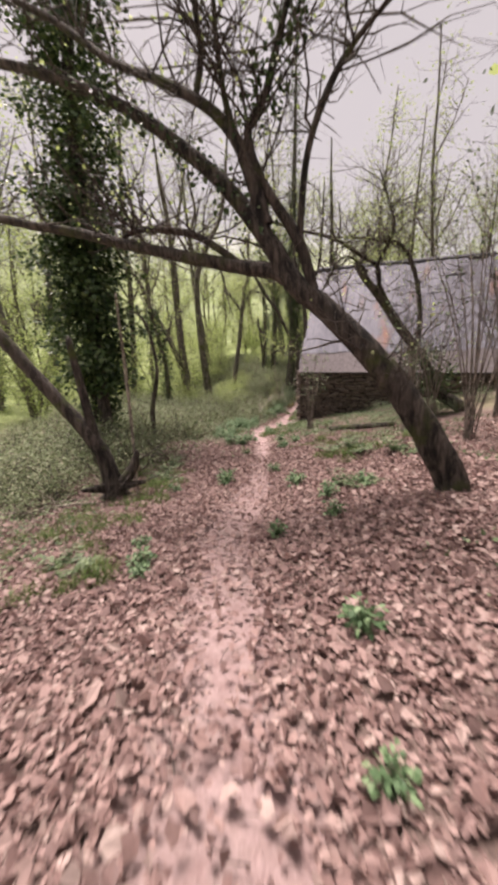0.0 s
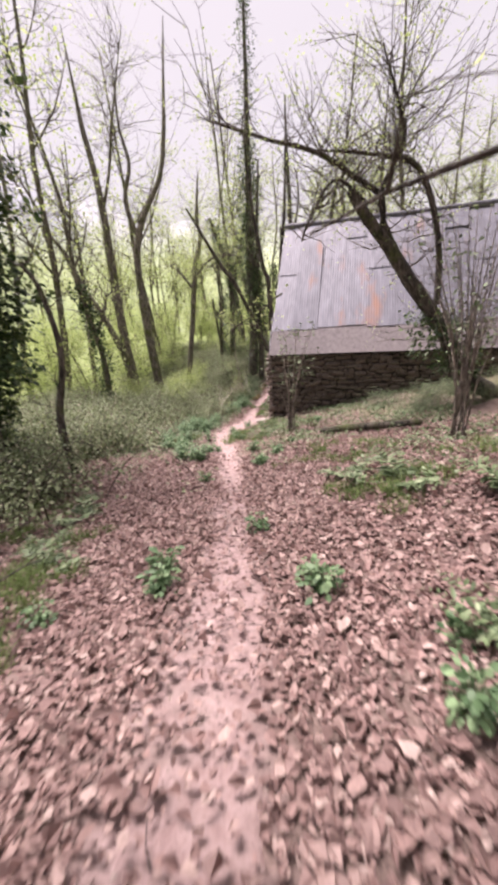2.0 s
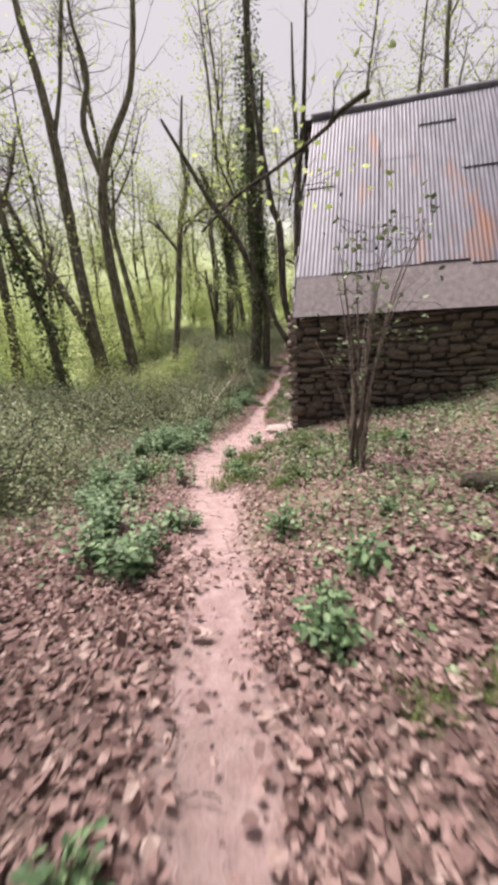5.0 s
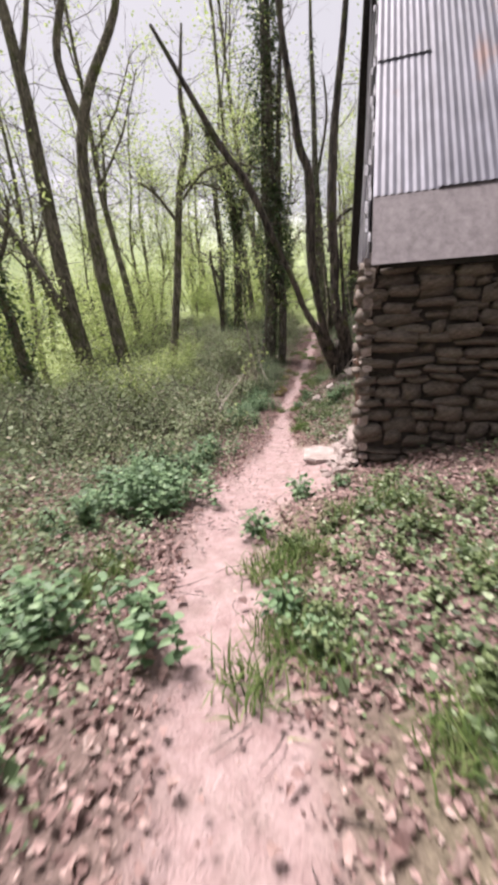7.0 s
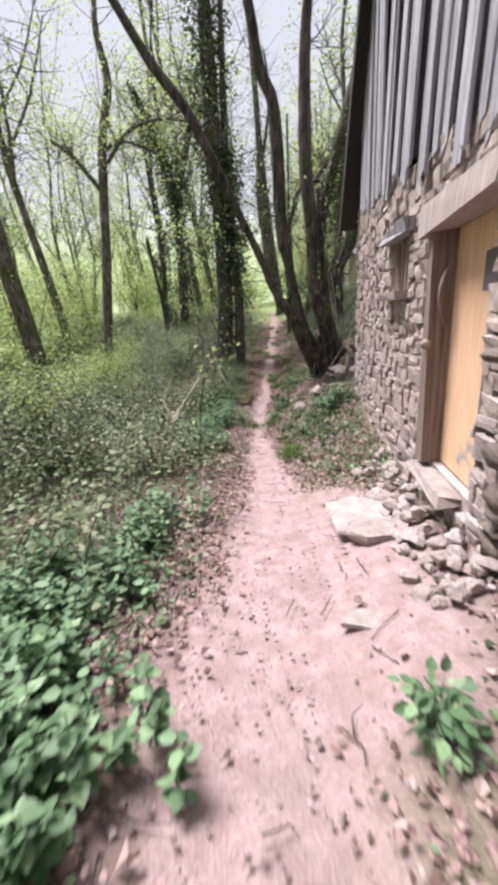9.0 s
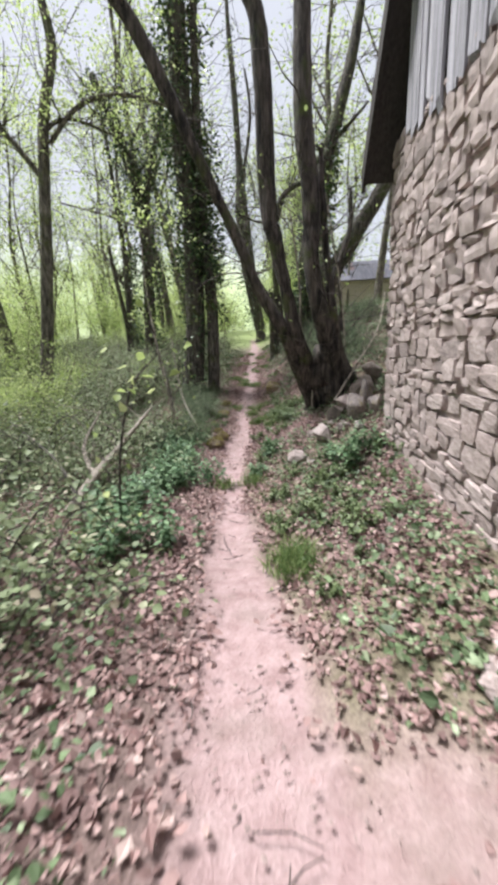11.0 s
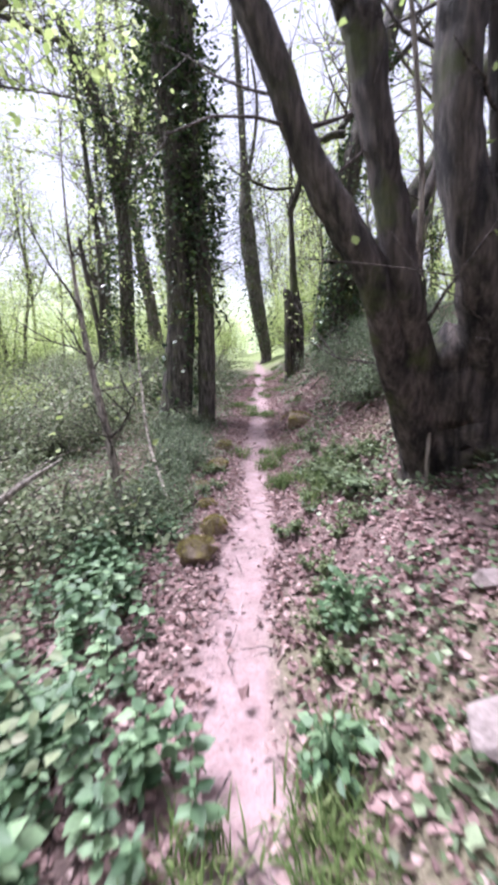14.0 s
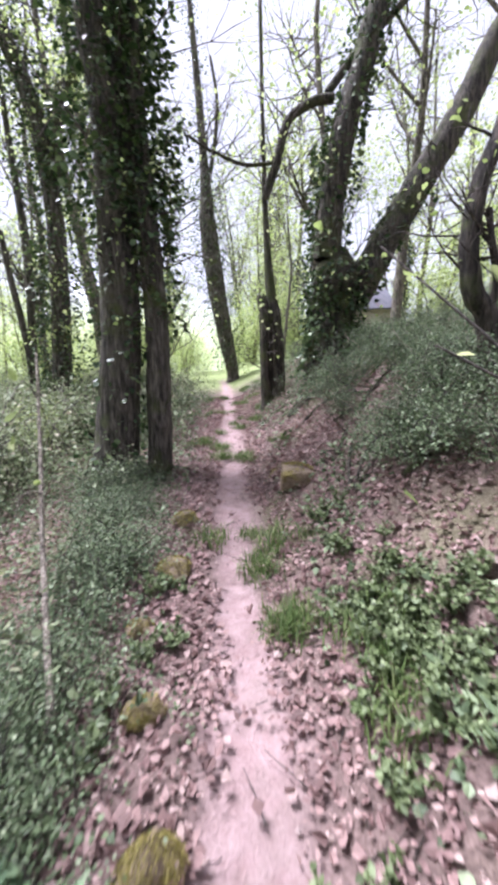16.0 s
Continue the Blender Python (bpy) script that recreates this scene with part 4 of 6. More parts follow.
S_multi_s4 = [(0.02, 7.85, 0.13, 0.150), (-0.17, 7.60, 0.82, 0.102), (-0.33, 7.36, 1.50, 0.076), (-0.40, 7.35, 2.09, 0.059), (-0.45, 7.35, 2.64, 0.051), (-0.50, 7.35, 3.26, 0.043), (-0.52, 7.34, 3.89, 0.026)]
S_multi_v1 = [(0.02, 7.72, 0.51, 0.025), (-0.14, 7.57, 0.91, 0.023), (-0.13, 7.47, 1.17, 0.016), (-0.21, 7.37, 1.89, 0.015), (-0.33, 7.36, 2.57, 0.014), (-0.45, 7.35, 3.26, 0.011)]
S_multi_v2 = [(-0.66, 7.55, 0.83, 0.017), (-0.84, 7.34, 1.35, 0.018), (-0.85, 7.32, 1.91, 0.015), (-0.92, 7.31, 2.59, 0.014), (-0.99, 7.30, 3.07, 0.011)]
# ivyd
S_ivyd_L = [(-3.91, 12.76, -0.23, 0.328), (-3.65, 12.75, 1.85, 0.251), (-3.59, 12.75, 3.40, 0.242), (-3.54, 12.75, 4.83, 0.246), (-3.61, 12.75, 6.17, 0.250), (-3.57, 12.75, 8.02, 0.24), (-3.54, 12.75, 10.4, 0.21), (-3.5, 12.75, 13.5, 0.17), (-3.42, 12.8, 17.0, 0.12), (-3.4, 12.8, 21.0, 0.06)]
S_ivyd_R = [(-3.34, 12.75, 0.00, 0.189), (-3.24, 12.75, 1.84, 0.181), (-3.27, 12.75, 3.01, 0.163), (-3.30, 12.75, 4.11, 0.145), (-3.32, 12.75, 5.17, 0.128), (-3.33, 12.75, 6.80, 0.11), (-3.2, 12.7, 9.5, 0.08), (-3.0, 12.7, 12.5, 0.04)]
# ivy2
S_ivy2_t = [(-6.47, 16.99, 1.28, 0.245), (-6.29, 16.99, 3.90, 0.236), (-6.26, 16.99, 5.85, 0.230), (-6.48, 16.99, 7.71, 0.213), (-6.95, 17.00, 9.25, 0.186), (-7.62, 17.01, 10.95, 0.128)]
S_ivy2_u = [(-6.26, 16.99, 5.85, 0.161), (-5.82, 16.98, 7.68, 0.146), (-5.26, 16.97, 9.30, 0.120), (-4.83, 16.96, 11.06, 0.085)]
# pair
S_pair_t = [(-7.65, 17.98, 2.04, 0.107), (-7.50, 17.97, 4.94, 0.103), (-7.65, 17.98, 7.72, 0.074), (-7.70, 17.98, 9.04, 0.061), (-7.88, 17.98, 10.94, 0.036)]
S_pair_u = [(-7.76, 17.98, 2.43, 0.093), (-8.01, 17.98, 4.24, 0.078), (-8.15, 17.98, 5.54, 0.064)]
# pivy
S_pivy_t = [(-2.28, 26.99, 2.20, 0.344), (-2.76, 27.00, 5.16, 0.434), (-3.13, 27.00, 8.67, 0.424), (-3.17, 27.00, 11.75, 0.207), (-3.28, 27.01, 15.42, 0.157), (-3.45, 27.01, 18.91, 0.109), (-3.49, 27.01, 22.23, 0.064)]
S_pivy_u = [(-3.14, 27.00, 10.48, 0.116), (-2.42, 26.99, 14.19, 0.091), (-2.63, 26.99, 16.58, 0.067)]
# big
S_big_t = [(-0.29, 14.30, 1.20, 0.399), (-0.17, 14.30, 2.34, 0.355), (-0.06, 14.29, 3.13, 0.394)]
S_big_l = [(-0.26, 14.30, 3.33, 0.261), (-0.14, 14.30, 4.38, 0.239), (0.07, 14.29, 5.48, 0.251), (0.38, 14.29, 6.44, 0.230), (0.67, 14.28, 7.45, 0.209), (1.12, 14.27, 9.04, 0.156), (1.46, 14.27, 10.90, 0.090)]
S_big_r = [(0.20, 14.29, 2.62, 0.318), (0.77, 14.28, 3.58, 0.260), (1.37, 14.27, 4.51, 0.230), (1.95, 14.26, 5.40, 0.209), (2.42, 14.25, 6.27, 0.198), (2.87, 14.24, 7.11, 0.178), (3.92, 14.22, 8.54, 0.126)]
S_big_b = [(-0.12, 14.30, 5.98, 0.091), (-0.46, 14.30, 5.94, 0.083), (-0.91, 14.31, 5.65, 0.075), (-1.13, 14.31, 4.98, 0.076), (-1.35, 14.32, 4.43, 0.060)]
S_big_c = [(-1.18, 14.32, 5.00, 0.034), (-1.73, 14.32, 4.99, 0.034), (-2.31, 14.34, 5.26, 0.025), (-2.69, 14.34, 5.50, 0.017)]
S_big_d = [(-0.21, 14.30, 6.07, 0.066), (0.38, 14.29, 6.78, 0.065), (0.95, 14.28, 7.27, 0.057), (1.61, 14.26, 7.90, 0.032)]
# stub
S_stub_t = [(-1.12, 15.50, 1.95, 0.166), (-1.16, 15.50, 2.61, 0.144), (-1.22, 15.50, 3.31, 0.092), (-1.26, 15.50, 4.66, 0.060), (-1.25, 15.50, 6.58, 0.039), (-1.22, 15.50, 8.57, 0.037)]
S_stub_u = [(-1.37, 15.50, 1.78, 0.136), (-1.36, 15.50, 2.61, 0.134), (-1.42, 15.50, 3.03, 0.102)]
# snake
S_snake_t = [(0.28, 10.40, 1.08, 0.111), (0.22, 10.41, 1.57, 0.100), (0.10, 10.41, 1.76, 0.099), (0.05, 10.41, 2.14, 0.090), (0.12, 10.41, 2.63, 0.080), (0.25, 10.40, 2.97, 0.071), (0.45, 10.40, 3.58, 0.054), (0.46, 10.40, 4.37, 0.030)]
S_snake_u = [(0.21, 10.41, 1.57, 0.042), (0.30, 10.40, 1.85, 0.037), (0.23, 10.40, 2.22, 0.033), (0.22, 10.41, 2.44, 0.028)]
# lean2
S_lean2_t = [(6.00, -2.39, 0.53, 0.268), (5.20, -2.60, 1.90, 0.235), (4.84, -2.69, 2.64, 0.228), (4.46, -2.79, 3.23, 0.214), (3.89, -2.94, 3.99, 0.199), (3.36, -3.08, 4.74, 0.160), (2.86, -3.21, 5.36, 0.140), (2.62, -3.27, 5.74, 0.107)]
S_lean2_a = [(3.26, -3.10, 4.78, 0.072), (3.25, -3.11, 5.58, 0.069), (2.74, -3.24, 5.97, 0.060), (1.95, -3.45, 6.47, 0.052), (0.95, -3.71, 6.76, 0.036), (-0.18, -4.00, 7.14, 0.021)]
S_lean2_b = [(4.54, -2.77, 3.42, 0.068), (4.45, -2.79, 4.81, 0.064), (3.93, -2.93, 6.14, 0.060), (2.97, -3.18, 6.40, 0.044), (1.95, -3.45, 6.52, 0.022)]
S_lean2_c = [(3.88, -2.94, 4.08, 0.066), (3.21, -3.12, 5.50, 0.046), (3.63, -3.01, 6.58, 0.044), (3.48, -3.05, 7.25, 0.035), (3.15, -3.13, 8.19, 0.020)]
S_lean2_d = [(2.94, -3.19, 5.51, 0.039), (2.31, -3.35, 5.99, 0.030), (1.80, -3.49, 5.33, 0.023), (1.62, -3.53, 4.86, 0.016)]
# hang
S_hang_t = [(1.23, -3.94, 3.81, 0.023), (1.00, -4.00, 3.68, 0.020), (0.93, -4.02, 3.60, 0.018), (0.53, -4.13, 3.34, 0.016), (0.25, -4.22, 3.18, 0.014), (-0.04, -4.30, 2.94, 0.008)]
S_hang_u = [(0.77, -4.06, 3.49, 0.010), (0.70, -4.09, 3.33, 0.008), (0.64, -4.10, 3.09, 0.006)]

make_tree("arching_tree", "dark-barked tree leaning low across the trail", "tree", (4.69, -11.4, 1.9),
          [("trunk", [(*p[:3], p[3] * 0.94) for p in S_arch_t]), ("limb", [(2.87, -11.56, 4.2, 0.1)] + S_arch_a), ("limb", S_arch_b), ("limb", S_arch_c), ("limb", S_arch_d), ("limb", S_arch_e), ("limb", S_arch_f), ("limb", S_arch_g)],
          M_BARK, 300, 1.2, spring=500, ivy=[(4, 3, 9, 420, 0.16), (0, 8, 13, 420, 0.16)], seed=2, sides=22, spring_size=0.05, ivy_size=0.06)
make_tree("leaning_tree", "dark leaning tree with long bare branches beside the barn", "tree", (S_lean2_t[0][0], S_lean2_t[0][1], 1.5),
          [("trunk", [(*p[:3], p[3] * 0.78) for p in S_lean2_t]), ("limb", S_lean2_a), ("limb", S_lean2_b), ("limb", S_lean2_c), ("limb", S_lean2_d)], M_BARK, 250, 1.7, spring=2600, ivy=[(0, 2, 5, 1100, 0.45)], seed=3, spring_size=0.045)
make_tree("leaning_stump", "leaning dark stems rising from a torn root stump", "tree", (-0.64, -10.97, 0.8),
          [("trunk", S_stump_t), ("trunk", S_stump_a), ("limb", S_stump_b)] + [("root", [(-0.64, -10.97, 1.05, 0.1), (-0.64 + 0.3 * math.cos(q), -10.97 + 0.3 * math.sin(q), 1.0 + 0.25 * math.sin(q * 3), 0.07), (-0.64 + 0.6 * math.cos(q), -10.97 + 0.6 * math.sin(q), 0.92 + 0.35 * math.sin(q * 3 + 0.4), 0.03)]) for q in (0.2, 1.3, 2.6, 3.5, 4.4, 5.4)], M_BARK, 14, 0.8, seed=4)
make_tree("pale_creeper", "thin pale bare creeper stem beside the stump", "creeper", (-0.38, -10.64, 1.5), [("trunk", S_stump_v)], M_PALE, 0, seed=5, sides=6)
make_tree("sapling", "thin crooked dark sapling in the undergrowth", "sapling", (-2.93, -6.25, 0.1), [("trunk", S_sap_t)], M_BARK_GREY, 14, 0.7, spring=60, seed=6, sides=7)
_il = [(-5.1, -6.2, 0, 0.3), (-5.15, -6.1, 2.5, 0.27), (-5.2, -6.0, 5.5, 0.24), (-5.1, -5.9, 9, 0.2), (-5.0, -5.8, 13, 0.15), (-5.0, -5.8, 18, 0.07)]
_il2 = [(-4.5, -6.6, 0, 0.2), (-4.7, -6.5, 2.2, 0.17), (-4.9, -6.3, 5, 0.14), (-5.4, -6.2, 8, 0.1)]
make_tree("ivy_clad_tree", "tall tree thickly covered with ivy above bare lower trunks", "tree", (-5.1, -6.2, 0), [("trunk", _il), ("trunk", _il2)], M_BARK, 40, 1.4,
          ivy=[(0, 3, 8, 17000, 0.95), (1, 3, 6, 7000, 0.8), (0, 1, 4, 1500, 0.3)], spring=900, seed=7, ivy_size=0.13)
make_tree("three_stemmed_tree", "tall bare grey tree with several diverging stems", "tree", (-10.68, 9.29, -0.7),
          [(n, [(*p[:3], p[3] * 0.82) for p in q] + [(*(np.array(q[-1][:3]) * 2.4 - np.array(q[-2][:3]) * 1.4), 0.02)]) for n, q in (("trunk", S_trip_A), ("limb", S_trip_A2), ("trunk", S_trip_B), ("limb", S_trip_B2), ("trunk", S_trip_C))], M_BARK_WOOD, 220, 2.6, spring=1500, seed=8, spring_size=0.065)
make_tree("slender_tree", "slender grey tree with thin side branches", "tree", (-8.3, 11.9, -1.0), [("trunk", S_thin_t), ("limb", S_thin_a), ("limb", S_thin_b), ("limb", S_thin_c)],
          M_BARK_WOOD, 120, 1.8, spring=4200, seed=9, spring_size=0.07)
make_tree("multi_stemmed_tree", "old coppiced tree with several thick dark leaning stems", "tree", (-0.45, 7.7, 0),
          [("trunk", S_multi_s1[:-2] + [(-2.95, 7.0, 5.2, 0.085), (-3.6, 6.9, 6.1, 0.08), (-4.15, 6.8, 7.05, 0.07), (-5.15, 6.65, 8.8, 0.04)]),
           ("trunk", S_multi_s2[:-3] + [(-1.35, 7.2, 5.2, 0.11), (-1.6, 7.2, 5.95, 0.096), (-1.75, 7.15, 6.9, 0.08), (-2.05, 7.1, 8.8, 0.06), (-2.3, 7.1, 11.8, 0.025)]),
           ("trunk", S_multi_s3[:-2] + [(-0.78, 7.3, 4.4, 0.115), (-0.74, 7.3, 6.05, 0.095), (-0.67, 7.3, 6.9, 0.08), (-0.5, 7.35, 8.9, 0.06), (-0.4, 7.4, 12.0, 0.025)]), ("trunk", S_multi_s4),
           ("trunk", [(-0.28, 7.85, -0.1, 0.36), (-0.32, 7.8, 0.25, 0.34), (-0.4, 7.7, 0.6, 0.3), (-0.52, 7.58, 0.95, 0.18)])], M_BARK, 60, 1.4, spring=220, seed=10, sides=26, spring_size=0.05)
make_tree("creeper", "thin pale woody creeper hanging beside the stems", "creeper", (0.0, 7.7, 0), [("trunk", S_multi_v1)], M_PALE, 0, seed=11, sides=6)
make_tree("creeper", "thin pale woody creeper hanging beside the stems", "creeper", (-0.5, 7.4, 0), [("trunk", S_multi_v2)], M_PALE, 0, seed=12, sides=6)
make_tree("twin_ivy_tree", "twin-trunked tree wrapped in dark ivy beside the trail", "tree", (-3.6, 12.77, -0.2), [("trunk", S_ivyd_L), ("trunk", [(p[0] + 0.12, *p[1:]) for p in S_ivyd_R])], M_BARK_GREY, 130, 1.7, spring=1000, spring_size=0.055,
          ivy=[(0, 4, 10, 5600, 0.42), (0, 9, 12, 1500, 0.35), (1, 4, 8, 2600, 0.36), (0, 2, 5, 500, 0.16), (1, 3, 5, 260, 0.16), (0, 0, 3, 350, 0.07)], seed=13, sides=14)
make_tree("ivy_tree", "ivy-covered trunk forking upward in the wood", "tree", (-6.56, 17.17, 0), [("trunk", S_ivy2_t), ("limb", S_ivy2_u)], M_BARK_GREY, 50, 1.5,
          ivy=[(0, 2, 8, 3800, 0.4), (1, 0, 4, 1500, 0.35)], spring=1400, seed=14, spring_size=0.08)
make_tree("slender_pair", "pair of thin bare stems", "tree", (-7.8, 18.3, 0.5), [("trunk", S_pair_t), ("trunk", S_pair_u)], M_BARK_GREY, 30, 1.2, spring=150, seed=15)
make_tree("ivy_tree", "broken-topped trunk clothed in ivy at the end of the trail", "tree", (-2.3, 27, 1.3), [("trunk", S_pivy_t), ("limb", S_pivy_u)], M_BARK_GREY, 50, 1.8,
          ivy=[(0, 2, 6, 3800, 0.55), (0, 5, 8, 500, 0.3)], seed=16)
make_tree("forked_ivy_tree", "large forked tree with ivy on its trunk above the bank", "tree", (-0.3, 14.3, 1.0),
          [("trunk", S_big_t), ("limb", S_big_l), ("limb", S_big_r), ("limb", S_big_b), ("limb", S_big_c), ("limb", S_big_d)], M_BARK_MOSS, 90, 1.4,
          ivy=[(0, 0, 5, 1800, 0.16), (1, 0, 5, 900, 0.12), (2, 0, 3, 300, 0.08)], spring=700, seed=17, sides=14, spring_size=0.065)
make_tree("broken_stub", "broken mossy stub beside the forked tree", "tree", (-1.1, 15.7, 0.9), [("trunk", S_stub_t), ("trunk", S_stub_u)], M_BARK_MOSS, 14, 0.9, spring=60, seed=18)
make_tree("crooked_tree", "crooked dark trunk on the leafy bank", "tree", (0.3, 10.44, 0.9), [("trunk", S_snake_t), ("limb", S_snake_u)], M_BARK, 20, 0.9, spring=60, seed=19)

make_tree("overhanging_branch", "thin dark branch with fresh leaves hanging over the clearing", "branch", (1.2, -3.9, 3.8), [("limb", S_hang_t), ("limb", S_hang_u)], M_BARK, 10, 0.5, spring=90, seed=23, sides=7, spring_size=0.06)


# ---- the wood around ----
def wood_tree(kind):
    r = np.random.default_rng(400 + kind)
    h, rad = (17, 15, 19, 12)[kind], (0.17, 0.12, 0.2, 0.09)[kind]
    bend = r.normal(0, 0.5, (6, 2)).cumsum(0) * 0.5
    trunk = [(bend[k, 0] * (k > 0), bend[k, 1] * (k > 0), h * k / 5 - 0.2, rad * (1 - 0.16 * k)) for k in range(6)]
    limbs = [("trunk", trunk)]
    for _ in range(6):
        u = r.uniform(1.2, 4.2)
        i = int(u)
        p = np.array(trunk[i]) + (np.array(trunk[i + 1]) - np.array(trunk[i])) * (u - i)
        a, n = r.uniform(0, 6.28), r.uniform(1.5, 4)
        limbs.append(("limb", [tuple(p[:3]) + (p[3] * 0.5,), (p[0] + math.cos(a) * n * 0.35, p[1] + math.sin(a) * n * 0.35, p[2] + n * 0.5, p[3] * 0.38),
                               (p[0] + math.cos(a) * n * 0.6, p[1] + math.sin(a) * n * 0.6, p[2] + n * 1.1, p[3] * 0.2)]))
    t = new("woodland_tree")
    for k, (pn, pts) in enumerate(limbs):
        b = Build()
        tube(b, pts, 8 if pn == "trunk" else 5, 0.1, kind * 50 + k, 2)
        part(pn, b.mesh(pn, M_BARK_WOOD), t)
    b = Build()
    tips = grow_twigs(b, [p for _, p in limbs], 110, 1.8, kind, 0.5, 0.3, 0.02)
    part("twigs", b.mesh("twigs", M_TWIG), t)
    n = (1100, 1500, 800, 1700)[kind]
    b = Build()
    leaves(b, tips[r.integers(0, len(tips), n)] + r.normal(0, 0.35, (n, 3)), 0.13, 0.8, kind)
    part("foliage", b.mesh("foliage", M_SPRING), t, "sparse yellow-green spring leaves")
    if kind == 0:
        b = Build()
        pos, a = around(trunk[:3], 1300, 0.25, kind)
        leaves(b, pos, 0.12, 0.5, kind, 0.45, 0.1, yaw=a - np.pi / 2, aim=-0.5)
        part("ivy", b.mesh("ivy", M_IVY), t, "climbing ivy")
    return tagged(t, "tall slender woodland tree in early spring leaf", "tree", "trees of the wood")


def young_tree(kind):
    """An understorey bush or young tree in bright new leaf."""
    r = np.random.default_rng(600 + kind)
    t = new("young_tree")
    limbs = []
    for k in range(4):
        a, n = r.uniform(0, 6.28), r.uniform(2.2, 4.5)
        limbs.append([(r.normal(0, 0.1), r.normal(0, 0.1), -0.1, 0.035), (math.cos(a) * n * 0.15, math.sin(a) * n * 0.15, n * 0.5, 0.025), (math.cos(a) * n * 0.4, math.sin(a) * n * 0.4, n, 0.01)])
        b = Build()
        tube(b, limbs[-1], 5, 0.05, k, 2)
        part("stem", b.mesh("stem", M_BARK_WOOD), t)
    b = Build()
    tips = grow_twigs(b, limbs, 60, 1.2, kind, 0.3, 0.15, 0.01)
    part("twigs", b.mesh("twigs", M_TWIG), t)
    b = Build()
    n = 2300
    leaves(b, tips[r.integers(0, len(tips), n)] + r.normal(0, 0.3, (n, 3)), 0.105, 0.7, kind)
    part("foliage", b.mesh("foliage", M_SPRING), t, "bright new yellow-green leaves")
    return tagged(t, "young understorey tree in bright new leaf", "young tree", "understorey")


def scatter(source, places, lo=0.8, hi=1.25, seed=0, sink=0.0, flat=False):
    r = np.random.default_rng(seed)
    for k, (x, y) in enumerate(places):
        s = r.uniform(lo, hi)
        m = Matrix.Translation((x, y, float(height(x, y)) - sink)) @ Euler((r.normal(0, 0.04), r.normal(0, 0.04), r.uniform(0, 6.28))).to_matrix().to_4x4()
        src = source[k % len(source)]
        if k < len(source):
            src.matrix_basis = m
            src.scale = (s, s, s)
        else:
            ob = copy_thing(src, m)
            ob.scale = (s, s, s)


def clear_of(x, y, gap=1.8):
    if abs(float(offset(x, y))) < gap:
        return False
    return not (-1.5 < x < 9.5 and -3 < y < 8.5)


def wood_places(count, x0, x1, y0, y1, seed, gap=2.0, apart=1.2):
    r, out = np.random.default_rng(seed), []
    while len(out) < count:
        x, y = r.uniform(x0, x1), r.uniform(y0, y1)
        if clear_of(x, y, gap) and all((x - a) ** 2 + (y - b) ** 2 > apart**2 for a, b in out):
            out.append((x, y))
    return out


scatter([wood_tree(k) for k in range(4)], wood_places(52, -42, -10, -12, 60, 1, 4, 2) + wood_places(26, -9, 4, 19, 60, 2, 2.6, 2) + wood_places(26, 4, 30, 10, 50, 3, 4, 2)
        + wood_places(20, 8, 26, -22, 8, 4, 4, 2) + wood_places(10, -12, 14, -40, -24, 5, 2, 2) + [(6.6, -7.2), (7.4, -10.4), (8.6, -6.0), (6.9, -13.2), (9.4, -9.0)], seed=1)
scatter([young_tree(k) for k in range(3)], wood_places(56, -32, -11, -4, 48, 6, 5, 1.6) + wood_places(46, -14, 5, 26, 60, 7, 1.3, 1.5) + wood_places(14, 5, 20, 12, 36, 8, 4, 1.5) + wood_places(8, 8, 18, -14, 4, 9, 4, 1.5), 0.7, 1.3, 2)
scatter([young_tree(k) for k in range(10, 13)], [(float(np.interp(y, KY, TRAIL_X)) - d, y) for y, d in zip(np.random.default_rng(91).uniform(2, 24, 26), np.random.default_rng(92).uniform(3.6, 9.0, 26))], 0.3, 0.55, 12)
make_tree("overhanging_branch", "leafy branch of fresh yellow-green leaves hanging over the bank", "branch", (-5.4, 9.4, 3.9),
          [("limb", [(-5.6, 9.5, 4.2, 0.02), (-4.9, 9.1, 3.9, 0.017), (-4.2, 8.8, 3.6, 0.013), (-3.6, 8.5, 3.3, 0.009), (-3.1, 8.3, 3.05, 0.004)])], M_TWIG, 26, 0.7, spring=260, seed=31, sides=6, spring_size=0.07)
make_tree("sapling", "thin leafy sapling leaning towards the trail", "sapling", (-2.65, 3.9, -0.6),
          [("trunk", [(-2.65, 3.9, -0.6, 0.012), (-2.55, 3.85, 0.2, 0.01), (-2.35, 3.75, 0.8, 0.007), (-2.1, 3.68, 1.05, 0.004)])], M_TWIG, 8, 0.35, spring=50, seed=32, sides=6, spring_size=0.07)
make_tree("sapling", "thin pale sapling in the brambles", "sapling", (-3.3, 8.2, -0.9),
          [("trunk", [(-3.25, 8.2, -0.9, 0.045), (-3.35, 8.3, 0.2, 0.04), (-3.55, 8.45, 1.1, 0.028), (-3.75, 8.7, 2.4, 0.01), (-3.8, 8.9, 3.6, 0.006)])], M_PALE, 18, 0.8, spring=120, seed=33, sides=7, spring_size=0.07)


